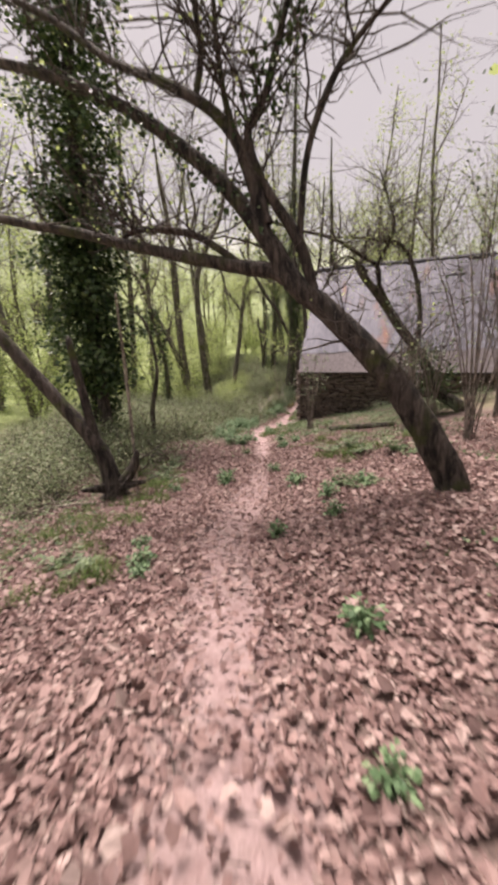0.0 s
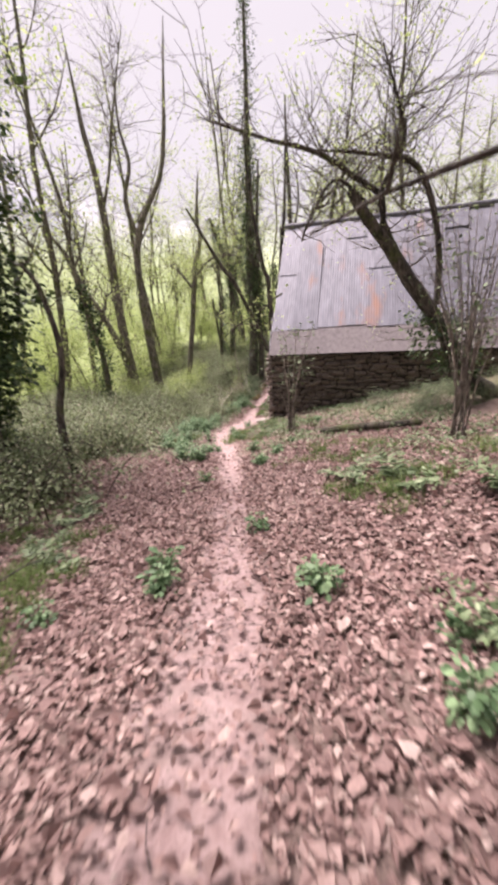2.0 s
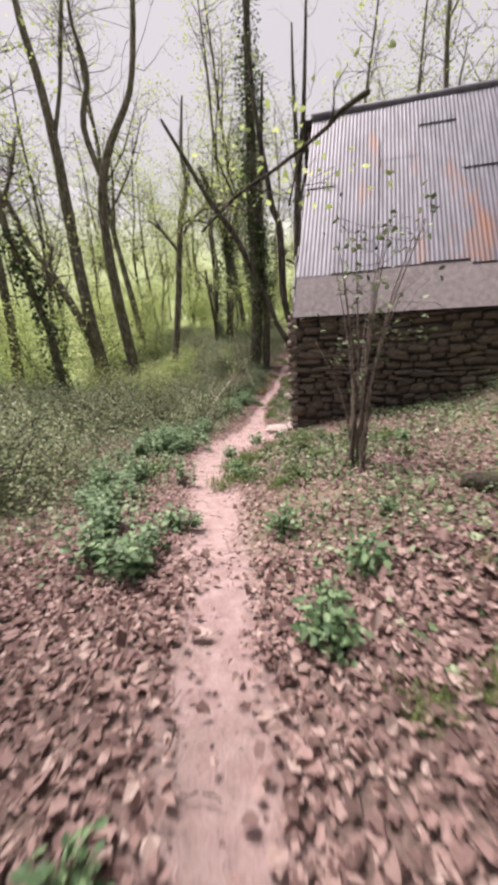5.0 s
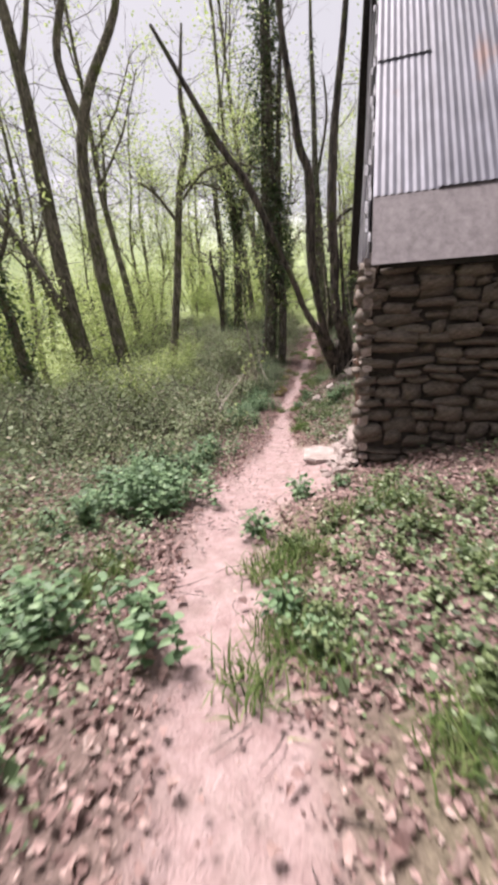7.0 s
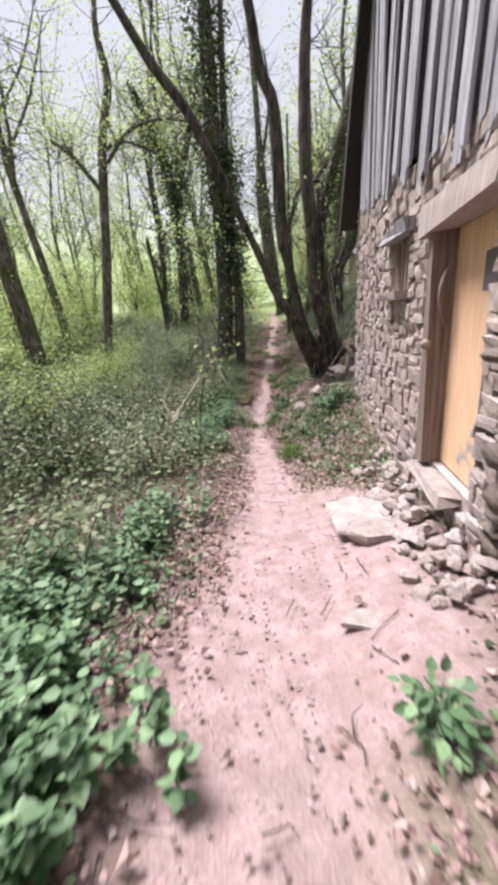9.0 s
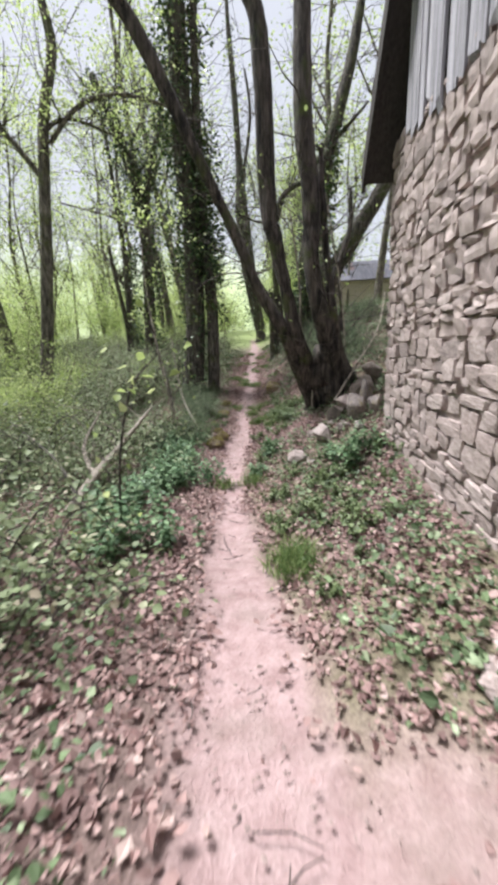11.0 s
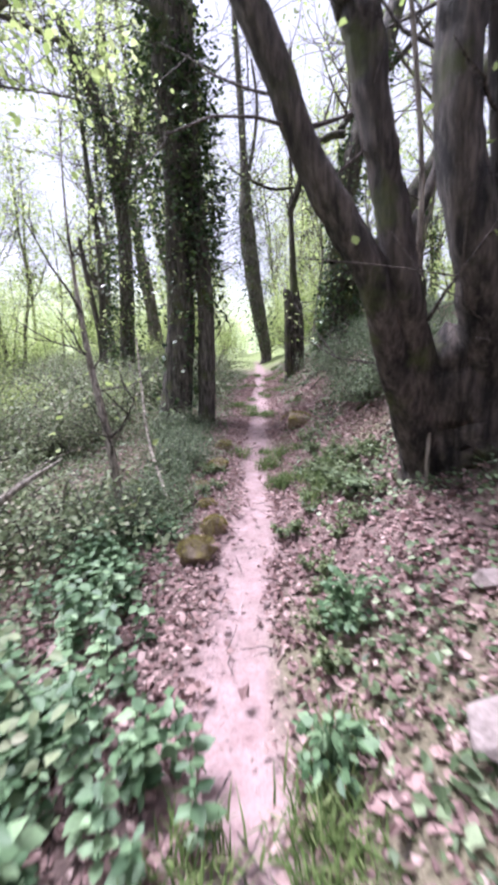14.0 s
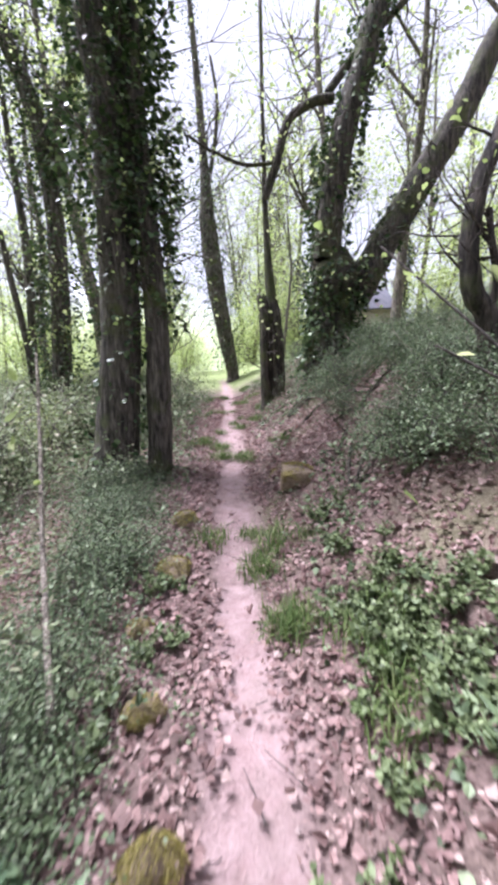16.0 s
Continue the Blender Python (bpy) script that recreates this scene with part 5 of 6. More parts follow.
# ---- undergrowth ----
def bramble(kind):
    r = np.random.default_rng(700 + kind)
    t = new("bramble_bush")
    b = Build()
    pts = []
    for _ in range(26):
        a, n, h = r.uniform(0, 6.28), r.uniform(0.4, 1.0), r.uniform(0.25, 0.7)
        ox, oy = r.normal(0, 0.25, 2)
        curve = [(ox + math.cos(a) * n * u, oy + math.sin(a) * n * u, h * math.sin(u * 2.6) * 1.1 - 0.03, 0.007 - 0.004 * u) for u in (0, 0.3, 0.6, 0.85, 1.0)]
        tube(b, curve, 4, 0.03, int(r.integers(1e6)), 2)
        pts.append(np.array(curve)[:, :3])
    part("canes", b.mesh("canes", M_TWIG), t, "thin brown arching canes")
    pts = np.concatenate(pts)
    b = Build()
    n = 1500 if kind < 4 else 3000
    pos = pts[r.integers(0, len(pts), n)] + r.normal(0, 0.1, (n, 3))
    pos[:, 2] = np.maximum(pos[:, 2], 0.02)
    leaves(b, pos, 0.05 if kind < 4 else 0.032, 0.5, kind, 0.42)
    part("foliage", b.mesh("foliage", M_BRAMBLE if kind < 8 else M_COVER), t, "dull green bramble leaves")
    return tagged(t, "tangled low bramble bush on the forest floor", "bramble", "brambles")


def bramble_places():
    r, out = np.random.default_rng(21), []
    while len(out) < 165:
        y = r.uniform(-5, 26)
        d = -r.uniform(1.5, 12) if y < 6 else -r.uniform(1.55, 12)
        x = float(np.interp(y, KY, TRAIL_X)) + d
        if y < -1 and d > -2.6:
            continue
        out.append((x, y))
    for _ in range(26):
        out.append((float(r.uniform(0.0, 4.5)), float(r.uniform(9.5, 20))))
    for _ in range(26):
        out.append((float(r.uniform(-9, -2.2)), float(r.uniform(-11, -5))))
    for _ in range(18):
        y = r.uniform(8.6, 17)
        out.append((float(np.interp(y, KY, TRAIL_X) + r.uniform(1.9, 3.8)), float(y)))
    for _ in range(24):
        y = r.uniform(7.4, 12.5)
        out.append((float(np.interp(y, KY, TRAIL_X) - r.uniform(0.95, 1.7)), float(y)))
    for _ in range(10):
        out.append((float(r.uniform(3.4, 7.5)), float(r.uniform(-3.2, -0.9))))
    for _ in range(26):
        y = r.uniform(8.9, 14)
        out.append((float(np.interp(y, KY, TRAIL_X) + r.uniform(1.5, 2.7)), float(y)))
    return out


_low = bramble_places()
_verge = [p for p in _low if p[1] > 7.3 and -1.75 < float(offset(*p)) < 0]
_near = [p for p in _low if -2.7 < float(offset(*p)) < 0 and p not in _verge]
scatter([bramble(k) for k in range(4)], _near, 0.75, 1.2, 5)
scatter([bramble(k) for k in range(4, 8)], [p for p in _low if p not in _near and p not in _verge and float(offset(*p)) < 0], 1.1, 1.9, 15)
scatter([bramble(k) for k in range(8, 11)], [p for p in _low if float(offset(*p)) > 0] + _verge, 0.4, 0.75, 17)


def nettle(kind):
    r = np.random.default_rng(800 + kind)
    t = new("nettle_plant")
    b, f = Build(), Build()
    for _ in range(7):
        ox, oy = r.normal(0, 0.11, 2)
        h, a = r.uniform(0.2, 0.42), r.uniform(0, 6.28)
        lean = r.uniform(0, 0.1)
        tube(b, [(ox, oy, -0.02, 0.004), (ox + math.cos(a) * lean * 0.5, oy + math.sin(a) * lean * 0.5, h * 0.5, 0.0035), (ox + math.cos(a) * lean, oy + math.sin(a) * lean, h, 0.002)], 4, 0, 1, 1)
        for k in range(7):
            u = 0.2 + 0.13 * k
            q = np.array([(ox + math.cos(a) * lean * u, oy + math.sin(a) * lean * u, h * u)])
            base = k * 1.57 + a
            for s in (0, math.pi):
                leaves(f, q, 0.056 * (1.25 - 0.6 * abs(u - 0.5)), 0.2, int(r.integers(1e6)), 0.36, 0.1, yaw=np.array([base + s]), aim=-0.15)
    part("stems", b.mesh("stems", M_NETTLE), t)
    part("foliage", f.mesh("foliage", M_NETTLE), t)
    return tagged(t, "leafy green nettle clump beside the trail", "nettle", "nettles")


def around_points(centres, each, spread, seed):
    r = np.random.default_rng(seed)
    return [(x + r.normal(0, spread), y + r.normal(0, spread)) for x, y in centres for _ in range(each)]


scatter([nettle(k) for k in range(4)], around_points([(-2.05, -1.2), (-2.2, -0.6), (-2.4, -0.9), (-2.4, 0.1), (-2.35, 0.9), (-2.5, -1.6), (-2.7, -0.3)], 7, 0.2, 31)
        + around_points([(-2.85, 5.4), (-2.85, 4.7), (-2.85, 6.1), (-2.7, 3.8), (-2.9, 6.6), (-2.5, 5.9), (-2.95, 7.75), (-3.1, 7.3)], 4, 0.17, 32) + around_points([(-0.3, 5.2), (-0.4, 4.95)], 2, 0.12, 33)
        + around_points([(-1.75, -3.2), (-1.6, -3.9), (-1.3, -4.6), (-0.7, -5.3), (-2.2, -3.0)], 4, 0.25, 34), 0.8, 1.25, 6)


def seedling(kind):
    r = np.random.default_rng(900 + kind)
    t = new("seedling_clump")
    b, f = Build(), Build()
    n = 90
    a = r.uniform(0, 6.28, n)
    h, out = r.uniform(0.04, 0.26, n), r.uniform(0.02, 0.16, n)
    for k in range(n):
        tube(b, [(0, 0, -0.01, 0.004), (math.cos(a[k]) * out[k] * 0.6, math.sin(a[k]) * out[k] * 0.6, h[k] * 0.7, 0.003), (math.cos(a[k]) * out[k], math.sin(a[k]) * out[k], h[k], 0.002)], 4, 0, 1, 1)
    leaves(f, np.stack([np.cos(a) * out, np.sin(a) * out, h], 1), 0.066, 0.4, kind, 0.36, 0.1, yaw=a - np.pi / 2, aim=-0.1)
    part("stems", b.mesh("stems", M_NETTLE), t)
    part("foliage", f.mesh("foliage", M_NETTLE), t)
    return tagged(t, "broad-leaved green seedling clump among dead leaves", "seedling", "seedlings")


SEED_A = [(3.93, -14.08), (3.32, -10.9), (3.7, -10.85), (2.47, -10.1), (1.22, -10.1), (1.6, -13.15), (2.05, -13.75), (3.26, -11.3), (3.74, -11.05), (0.57, -10.86), (2.95, -12.6), (3.46, -12.1), (1.92, -13.55)]
SEED_B = [(4.11, -15.0), (1.34, -10.4), (1.78, -9.05), (0.42, -7.1), (2.57, -10.3), (-0.47, -4.57), (0.61, -4.61), (1.06, -5.62), (1.04, -5.9), (1.15, -6.0), (-0.39, -5.38), (1.48, -4.5), (1.28, -5.28)]
SEED_C = [(-0.38, -2.72), (1.86, -2.27), (-0.3, -4.5), (-0.81, -1.66), (-0.14, -0.74), (-0.55, -0.85), (-0.18, -2.95), (-1.4, 6.62), (-1.35, 6.7), (-1.55, 6.0), (-0.6, 5.5)]
scatter([seedling(k) for k in range(3)], SEED_A + SEED_B + SEED_C, 0.5, 0.9, 7)


def fern(kind):
    r = np.random.default_rng(950 + kind)
    t = new("fern")
    f = Build()
    for _ in range(9):
        a, n = r.uniform(0, 6.28), r.uniform(0.35, 0.6)
        for k in range(12):
            u = 0.15 + 0.07 * k
            q = np.array([(math.cos(a) * n * u, math.sin(a) * n * u, n * (0.9 * u - 0.55 * u * u))])
            for s in (1.2, -1.2):
                leaves(f, q, 0.16 * (1.05 - u), 0.15, int(r.integers(1e6)), 0.16, 0.05, yaw=np.array([a - math.pi / 2 + s]))
    part("fronds", f.mesh("fronds", M_COVER), t)
    return tagged(t, "green arching fern on the woodland floor", "fern", "ferns")


scatter([fern(k) for k in range(2)], [(2.96, -8.18), (4.19, -9.04), (1.13, -13.7), (-0.13, -9.99), (3.59, -11.0), (3.3, -8.4), (-0.7, -9.5), (-1.0, -8.6), (-1.0, 8.05), (2.7, -7.6)], 0.8, 1.3, 8)


def grass_tuft(kind):
    r = np.random.default_rng(970 + kind)
    n = 130
    f = Build()
    ox = r.normal(0, 0.07, (n, 2))
    a, h, lean, w = r.uniform(0, 6.28, n), r.uniform(0.05, 0.15, n), r.uniform(0.02, 0.12, n), 0.004
    sx, sy = -np.sin(a) * w, np.cos(a) * w
    rows = []
    for u, k in ((0, 1.0), (0.5, 0.8), (1.0, 0.12)):
        cx, cy, cz = ox[:, 0] + np.cos(a) * lean * u * u, ox[:, 1] + np.sin(a) * lean * u * u, h * u * (1 - 0.15 * u) - 0.01
        rows.append(np.stack([np.stack([cx - sx * k, cy - sy * k, cz], 1), np.stack([cx + sx * k, cy + sy * k, cz], 1)], 1))
    v = np.concatenate(rows, 1)
    base = np.arange(n)[:, None] * 6
    f.add(v.reshape(-1, 3), np.concatenate([base + (0, 1, 3, 2), base + (2, 3, 5, 4)]))
    return tagged(new("grass_tuft", f.mesh("grass_tuft", M_GRASS)), "soft green grass tuft on the trail's edge", "grass", "grass tufts")


scatter([grass_tuft(k) for k in range(4)], around_points([(-1.1, 3.5), (-1.12, 3.62), (-1.68, 9.32)], 5, 0.05, 41)
        + around_points([(-1.25, 8.5), (-1.2, 8.9)], 3, 0.16, 45)
        + around_points([(-1.6, 5.9), (-1.85, -2.6), (0.45, -3.3), (0.9, -2.4), (1.6, -1.8), (-0.35, -2.2), (0.3, -1.4), (-0.2, -3.0)], 5, 0.2, 42)
        + around_points([(-1.7, 10.2), (-1.75, 13), (-1.6, 15.5), (-1.7, 18), (-2.7, 14), (-2.9, 17), (-3.0, 20), (-1.7, 21)], 7, 0.3, 43)
        + around_points([(1.3, -13.9), (0.2, -11.3), (-0.3, -10.1), (-0.8, -9.3), (0.7, -12.8), (-1.2, -8.5), (-0.5, -11.9), (-1.8, -9.6), (-2.2, -8), (0.1, -12.6), (3.2, -8.6), (3.5, -8.4), (4.2, -7.6), (3.0, -6.6), (2.2, -6.0)], 10, 0.3, 44), 0.8, 1.4, 9)


def herb(kind):
    """A low leafy weed of the bank."""
    r = np.random.default_rng(860 + kind)
    t = new("leafy_weed")
    b, f = Build(), Build()
    for _ in range(9):
        a, n, h = r.uniform(0, 6.28), r.uniform(0.04, 0.17), r.uniform(0.05, 0.18)
        c, q = math.cos(a), math.sin(a)
        tube(b, [(0, 0, -0.02, 0.003), (c * n * 0.5, q * n * 0.5, h * 0.65, 0.0025), (c * n, q * n, h, 0.0015)], 4, 0, 1, 1)
        u = r.uniform(0.35, 1, 16)
        leaves(f, np.stack([c * n * u, q * n * u, h * u**0.8], 1), 0.03, 0.45, int(r.integers(1e6)), 0.4, 0.12)
    part("stems", b.mesh("stems", M_HERB), t)
    part("foliage", f.mesh("foliage", M_HERB), t)
    return tagged(t, "low leafy green weed on the bank beside the trail", "weed", "weeds")


scatter([herb(k) for k in range(5)], around_points([(-1.15, 4.7), (-0.95, 4.4), (-1.2, 5.1), (-0.75, 4.7), (-1.0, 5.3), (-0.5, 4.9), (-0.3, 5.1), (-0.85, 3.9), (-0.6, 4.2), (-0.35, 4.5), (-0.7, 3.4), (-1.2, 4.2)], 3, 0.17, 46)
        + around_points([(-1.15, 8.8), (-1.3, 8.6), (-1.0, 8.95), (-1.35, 9.0), (-1.1, 8.5), (-0.9, 8.75), (-1.2, 9.2)], 6, 0.14, 47)
        + around_points([(-1.5, 6.53), (-1.35, 9.7), (-1.2, 10.2), (-2.6, 9.2), (-2.75, 8.6), (-2.55, 9.7), (-1.58, 7.88), (-1.3, 7.5), (-1.05, 7.9), (-1.45, 7.1)], 3, 0.12, 48)
        + around_points([(0.2, -1.05), (0.5, -1.4), (0.9, -1.6), (1.3, -2.3), (-0.2, -3.0), (0.1, -2.2), (0.5, -2.9), (-0.1, -1.6), (1.0, -3.2), (1.6, -2.8)], 4, 0.24, 49), 0.65, 1.2, 16)


def bare_shrub(x=1.25, y=-3.1, tall=1.0, seed=61, label="many-stemmed shrub with pale new leaves before the barn"):
    r = np.random.default_rng(seed)
    t = new("shrub")
    stems = []
    for k in range(13):
        a, n = r.uniform(0, 6.28), r.uniform(1.4, 2.6) * tall
        out = r.uniform(0.08, 0.35) * tall**1.5
        pts = [(r.normal(0, 0.09), r.normal(0, 0.09), -0.05, 0.015), (math.cos(a) * out * 0.4, math.sin(a) * out * 0.4, n * 0.4, 0.012), (math.cos(a) * out, math.sin(a) * out, n * 0.75, 0.008),
               (math.cos(a) * out * 1.7, math.sin(a) * out * 1.7, n, 0.003)]
        b = Build()
        tube(b, pts, 5, 0.05, k, 2)
        part("stem", b.mesh("stem", M_SHRUB), t)
        stems.append(pts)
    b = Build()
    tips = grow_twigs(b, stems, int(40 * tall**2), 0.5 * tall, seed, 0.3, 0.4, 0.005)
    part("twigs", b.mesh("twigs", M_TWIG), t)
    f = Build()
    leaves(f, tips[r.integers(0, len(tips), 260)] + r.normal(0, 0.06, (260, 3)), 0.06, 0.5, 4)
    part("foliage", f.mesh("foliage", M_COVER), t, "small pale new leaves")
    t.location = (x, y, float(height(x, y)))
    return tagged(t, label, "shrub")


bare_shrub()
for _i, (_x, _y) in enumerate(((5.3, -8.4), (6.2, -6.3), (5.0, -3.6), (6.8, -9.6), (6.0, -11.8), (7.5, -4.2), (4.3, -6.6))):
    bare_shrub(_x, _y, 2.0 if _i < 6 else 1.2, 200 + _i, "tall tangled bare thicket in front of the barn")


def fallen(name, label, pts, mat, seed, twigs=0, sides=8):
    t = new(name)
    b = Build()
    fixed = [(x, y, float(height(x, y)) + z, r) for x, y, z, r in pts]
    tube(b, fixed, sides, 0.1, seed, 4)
    part("stem", b.mesh("stem", mat), t)
    if twigs:
        b = Build()
        grow_twigs(b, [fixed], twigs, 0.6, seed, 0.5, 0.2, 0.009)
        part("twigs", b.mesh("twigs", mat), t)
    return tagged(t, label, name.replace("_", " "))


fallen("fallen_log", "dark fallen log lying before the barn wall", [(2.1, -4.2, 0.07, 0.07), (2.6, -4.45, 0.09, 0.075), (3.2, -4.8, 0.09, 0.07), (4.0, -5.1, 0.1, 0.06)], M_BARK_MOSS, 1)
fallen("dead_branch", "pale dead forked branch in the brambles", [(-3.35, 4.3, 0.2, 0.05), (-3.42, 5.2, 0.45, 0.044), (-3.5, 6.0, 0.6, 0.036), (-3.42, 6.9, 0.85, 0.026), (-3.6, 7.9, 0.85, 0.012)], M_PALE, 2, 8)
fallen("dead_branch", "pale dead forked branch in the brambles", [(-3.4, 5.1, 0.33, 0.035), (-3.8, 5.6, 0.7, 0.028), (-3.75, 6.1, 1.1, 0.014)], M_PALE, 3, 3)
fallen("dead_branch", "bare dead branch arching over the brambles", [(-2.9, 3.9, 0.15, 0.02), (-3.6, 4.7, 0.6, 0.018), (-5.0, 6.3, 0.75, 0.014), (-6.7, 8.2, 0.9, 0.008)], M_BARK_GREY, 4, 5)
fallen("dead_branch", "bare dead stick lying on the bank", [(-2.9, 8.6, 0.2, 0.02), (-3.4, 9.6, 0.6, 0.02), (-3.7, 10.3, 1.2, 0.018), (-3.9, 10.8, 2.0, 0.012)], M_PALE, 5, 3)
fallen("dead_branch", "pale dead stick leaning against the stones", [(-0.35, 7.0, 0.2, 0.02), (0.0, 7.2, 0.5, 0.02), (0.4, 7.5, 0.8, 0.015), (0.6, 7.9, 1.3, 0.01)], M_PALE, 6, 4)
for _i, (_x, _y) in enumerate(((-0.9, -11.3), (-1.3, -11.0), (-1.6, -11.6), (-0.4, -11.5))):
    fallen("dead_branch", "weathered dead stick lying by the root stump", [(_x, _y, 0.05, 0.02), (_x - 0.7, _y - 0.2 + 0.1 * _i, 0.1, 0.02), (_x - 1.6, _y - 0.5 + 0.2 * _i, 0.06, 0.01)], M_PALE, 20 + _i, 2)

_r = np.random.default_rng(93)
for _i in range(46):
    _y = _r.uniform(8.4, 15)
    _x = float(np.interp(_y, KY, TRAIL_X)) + _r.uniform(1.0, 2.8)
    _a, _n = _r.uniform(0, 6.28), _r.uniform(0.35, 0.9)
    _c, _s = math.cos(_a) * _n, math.sin(_a) * _n
    fallen("dead_branch", "dark rotting stick lying on the leafy bank", [(_x, _y, 0.02, 0.024), (_x + _c * 0.5, _y + _s * 0.5 + 0.06, 0.05, 0.02), (_x + _c, _y + _s, 0.04, 0.01)], M_BARK_MOSS if _i % 3 else M_PALE, 40 + _i, 2, 6)


# ---- carpets of leaves ----
def carpet(name, count, x0, x1, y0, y1, density, size, mat, label, seed, lift=0.0, thick=0.03, tilt=0.3, width=0.42, curl=0.22, jag=0.1):
    r = np.random.default_rng(seed)
    out, got = [], 0
    while got < count:
        x, y = r.uniform(x0, x1, count), r.uniform(y0, y1, count)
        keep = r.random(count) < density(x, y)
        inside = (x > -0.02) & (y > -0.02) & (y < 5.7) & (x < 7.3)
        p = np.stack([x, y], 1)[keep & ~inside]
        out.append(p)
        got += len(p)
    p = np.concatenate(out)[:count]
    z = height(p[:, 0], p[:, 1]) + lift + r.uniform(0.004, thick, count)
    b = Build()
    leaves(b, np.column_stack([p, z]), size * r.choice([0.55, 0.8, 1.0, 1.25], count), tilt, seed, width, curl, jag=jag)
    return tagged(new(name, b.mesh(name, mat, False)), label, "leaves", kind="stuff")


def litter_density(x, y):
    d = offset(x, y)
    on = soft(np.abs(d) + ripple(x, y) * 0.15, trail_half(y) * 0.5, trail_half(y) * 1.7)
    base = np.where(y < -7, 1.0, np.where(y < 0, 0.65, 0.9))
    wear = np.where(y < -7, 0.2, np.where(y < -3.5, 0.05, 0.012))
    apron = 1 - soft(np.hypot((x + 0.75) / 0.8, (y - 0.6) / 1.7), 0.75, 1.1)
    far = np.exp(-np.maximum(np.abs(d) - 3.0, 0) / 1.4)
    return (wear + (base - wear) * on) * far * (1 - 0.97 * apron) * soft(y, -24, -19)


def cover_density(x, y):
    d = offset(x, y)
    left = soft(-d, 0.35, 1.0) * soft(y, -6, -3) * (0.5 + 0.5 * soft(ripple(x * 0.7, y * 0.7), -0.4, 0.2))
    left = left * np.where((y > 2) & (y < 12), 0.8, 1)
    right = soft(d, 0.35, 0.8) * soft(y, -6.5, -3.5) * soft(ripple(x * 0.8 + 2, y * 0.8), np.where((y > 1.5) & (y < 7), -0.6, -0.35), 0.3)
    verge = soft(np.abs(d), 1.6, 3.2) * 0.35 * soft(-ripple(x * 0.5, y * 0.5), -0.2, 0.3)
    apron = 1 - soft(np.hypot((x + 0.75) / 0.8, (y - 0.6) / 1.7), 0.8, 1.15)
    return np.clip(np.maximum(np.where(d < 0, left, right), verge), 0, 1) * (1 - apron)


carpet("leaf_litter", 175000, -9, 13, -24, -5, litter_density, 0.053, M_LITTER, "thick carpet of dead brown leaves", 51, thick=0.05)
carpet("leaf_litter", 165000, -7, 5, -6, 20, litter_density, 0.042, M_LITTER, "scattered dead brown leaves along the trail", 52, thick=0.04)
carpet("ground_ivy", 150000, -9, 5, -7, 22, cover_density, 0.042, M_COVER, "low carpet of small green leaves", 53, thick=0.13, tilt=0.4, width=0.45, curl=0.1)
carpet("ground_ivy", 16000, -7, 7, -17, -6, cover_density, 0.042, M_COVER, "low carpet of small green leaves", 54, thick=0.1, tilt=0.4, width=0.45, curl=0.1)


def forest_sticks(count, seed):
    r = np.random.default_rng(seed)
    b = Build()
    for _ in range(count):
        y = r.uniform(-16, 14)
        x = float(np.interp(y, KY, TRAIL_X)) + r.normal(0, 0.9)
        if -0.1 < x < 7.3 and -0.1 < y < 5.7:
            continue
        if abs(x + 0.75) < 0.85 and -1 < y < 2.3 and r.uniform() < 0.45:
            continue
        a, n = r.uniform(0, 6.28), r.uniform(0.06, 0.28)
        p = [(x + math.cos(a) * n * u, y + math.sin(a) * n * u) for u in (0, 0.5, 1)]
        tube(b, [(q[0] + r.normal(0, 0.015), q[1] + r.normal(0, 0.015), float(height(*q)) + 0.012, 0.0042 - 0.0012 * k) for k, q in enumerate(p)], 4, 0.05, 1, 1)
    tagged(new("fallen_twigs", b.mesh("fallen_twigs", M_TWIG)), "small dark twigs strewn on the trail and litter", "twigs", kind="stuff")


forest_sticks(650, 71)


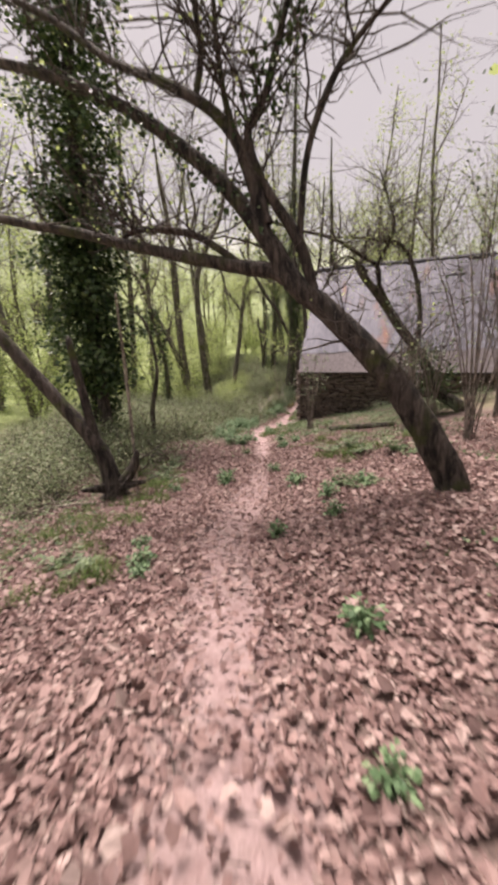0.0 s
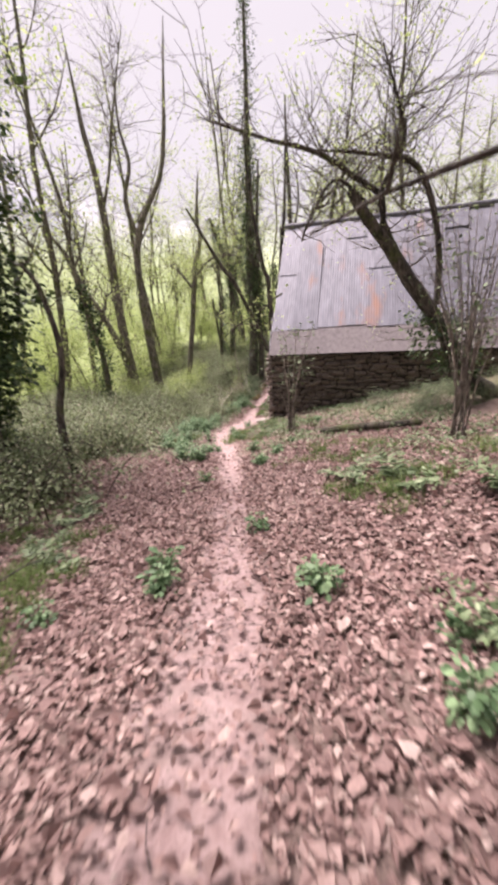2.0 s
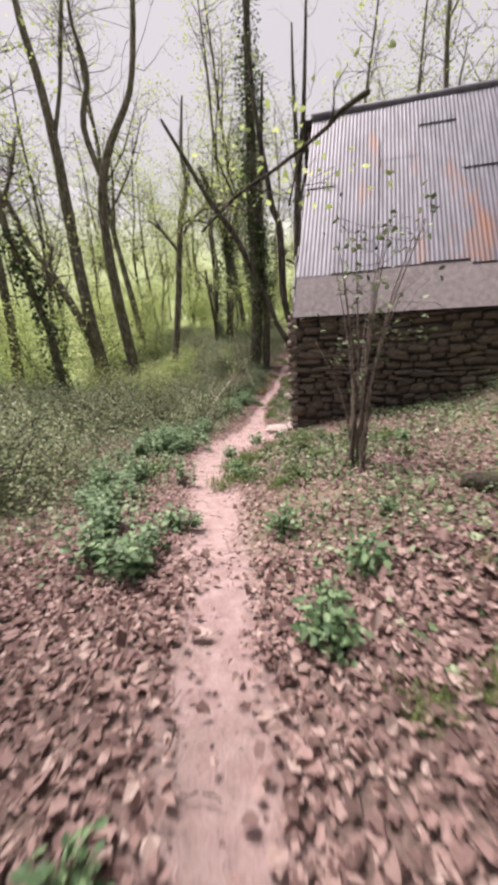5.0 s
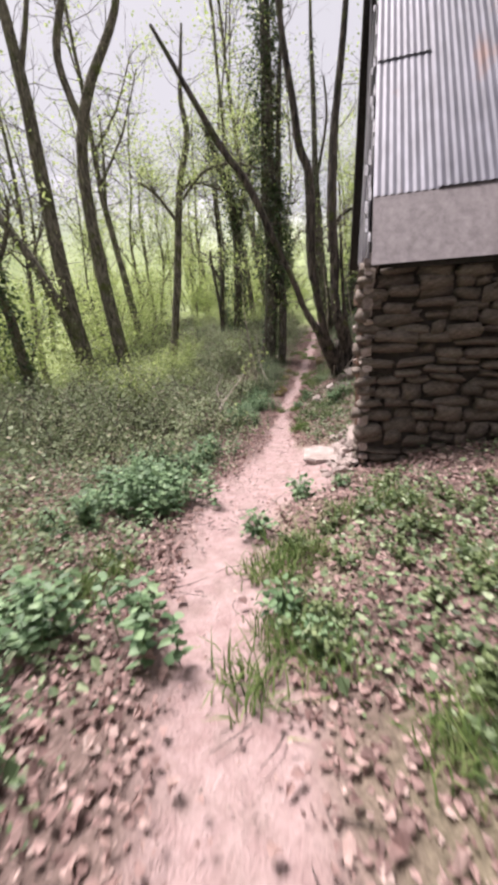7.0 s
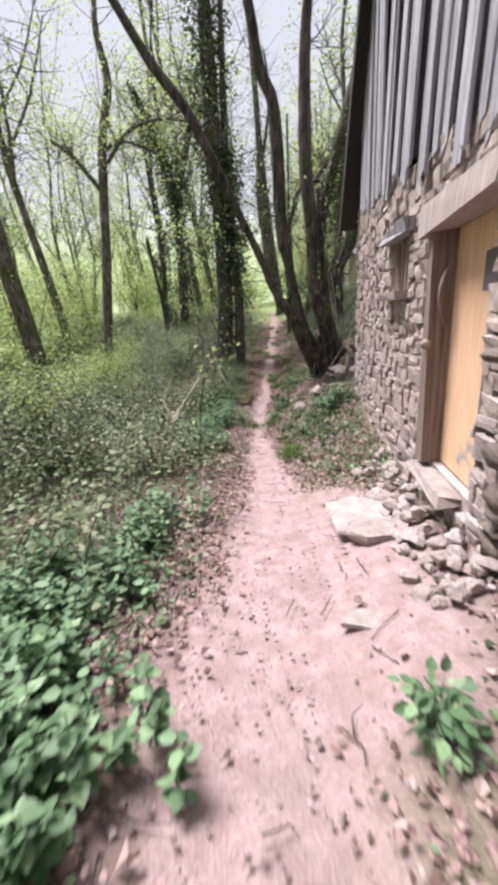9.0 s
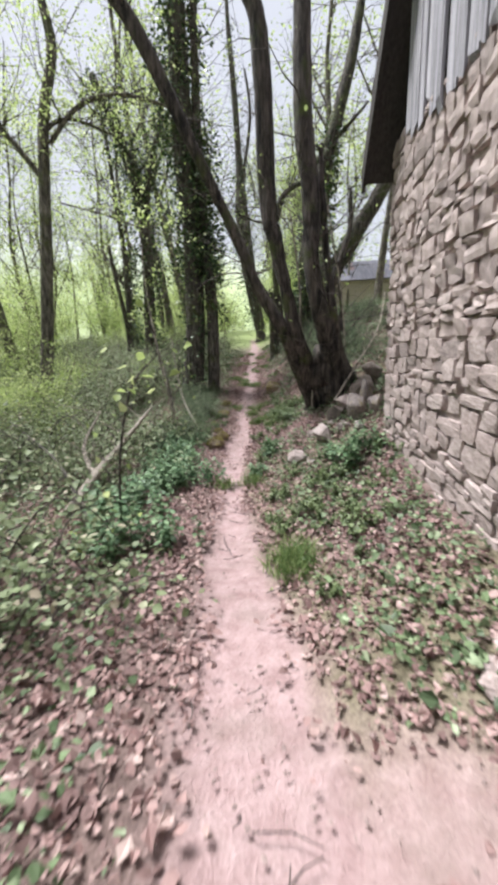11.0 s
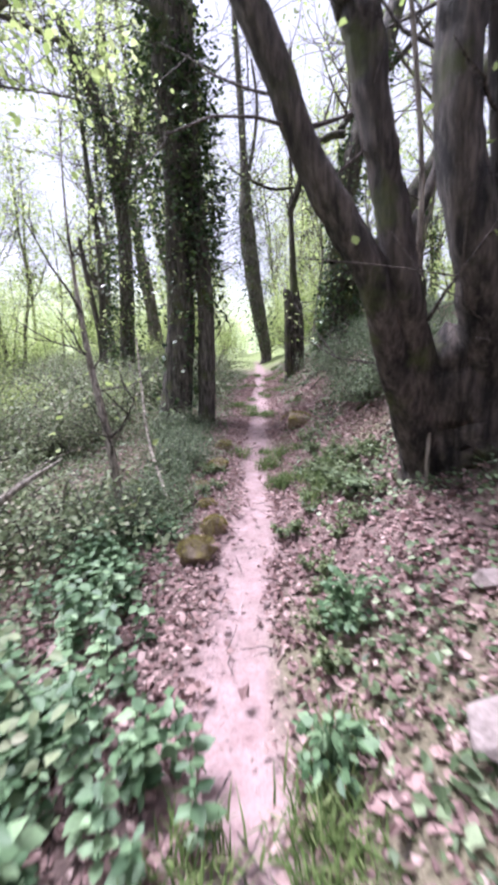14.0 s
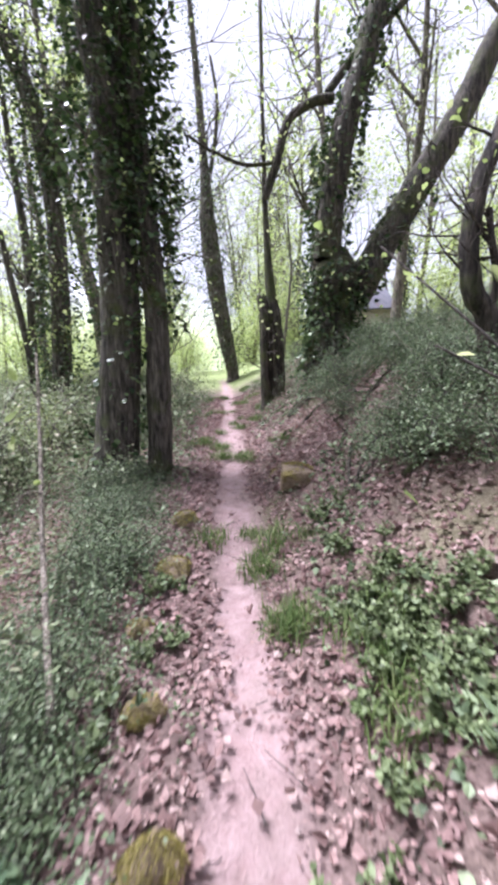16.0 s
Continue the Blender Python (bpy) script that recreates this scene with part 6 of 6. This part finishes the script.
def soil_crumbs(count, seed):
    """Clods, chips and grit trodden into the trail and the bare ground by the door."""
    r = np.random.default_rng(seed)
    b = Build()
    ring = np.array([(1, 0, 0), (0.2, 0.9, 0), (-0.9, 0.3, 0), (-0.3, -1, 0), (0, 0, 0.8), (0, 0, -0.5)])
    tris = [(0, 1, 4), (1, 2, 4), (2, 3, 4), (3, 0, 4), (1, 0, 5), (2, 1, 5), (3, 2, 5), (0, 3, 5)]
    for k in range(count):
        if k % 2:
            x, y = r.uniform(-1.75, -0.15), r.uniform(-1.6, 2.6)
        else:
            y = r.uniform(-14, 14)
            x = float(np.interp(y, KY, TRAIL_X)) + r.normal(0, 0.3)
        if -0.05 < x < 7.3 and -0.1 < y < 5.7:
            continue
        size, a = 0.004 + 0.016 * r.uniform() ** 3, r.uniform(0, 6.28)
        turn = np.array([(math.cos(a), math.sin(a), 0), (-math.sin(a), math.cos(a), 0), (0, 0, 1)])
        b.add((ring * r.uniform(0.6, 1.3, (6, 3)) * size) @ turn + (x, y, float(height(x, y)) + size * 0.15), None, tris)
    tagged(new("soil_crumbs", b.mesh("soil_crumbs", M_CRUMB, False)), "crumbs of earth and grit on the trodden trail", "grit", kind="stuff")


soil_crumbs(2000, 72)

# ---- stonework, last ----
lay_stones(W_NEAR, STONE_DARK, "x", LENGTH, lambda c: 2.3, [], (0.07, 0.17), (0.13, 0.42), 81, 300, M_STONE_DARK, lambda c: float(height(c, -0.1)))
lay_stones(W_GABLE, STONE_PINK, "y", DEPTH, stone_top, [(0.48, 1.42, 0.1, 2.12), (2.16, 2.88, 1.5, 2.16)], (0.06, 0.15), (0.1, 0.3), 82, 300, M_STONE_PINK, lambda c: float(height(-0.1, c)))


def build_shed():
    """A small metal-roofed shed far off behind the bank."""
    x, y = 4.6, 30.0
    z = float(height(x, y))
    shed = tagged(new("shed"), "small distant shed with a pale metal roof", "shed")
    shed.location = (x, y, z)
    b = Build()
    box(b, (-2, -1.5, -0.4), (2, 1.5, 2.0))
    part("wall", b.mesh("wall", M_MORTAR, False), shed)
    b = Build()
    slab_yz(b, -2.2, 2.2, [(-1.8, 1.9), (-1.8, 1.97), (0, 3.4), (0, 3.3)])
    slab_yz(b, -2.2, 2.2, [(0.001, 3.3), (0.001, 3.4), (1.8, 1.97), (1.8, 1.9)])
    part("roof", b.mesh("roof", M_TIN, False), shed, "pale metal roof")


build_shed()
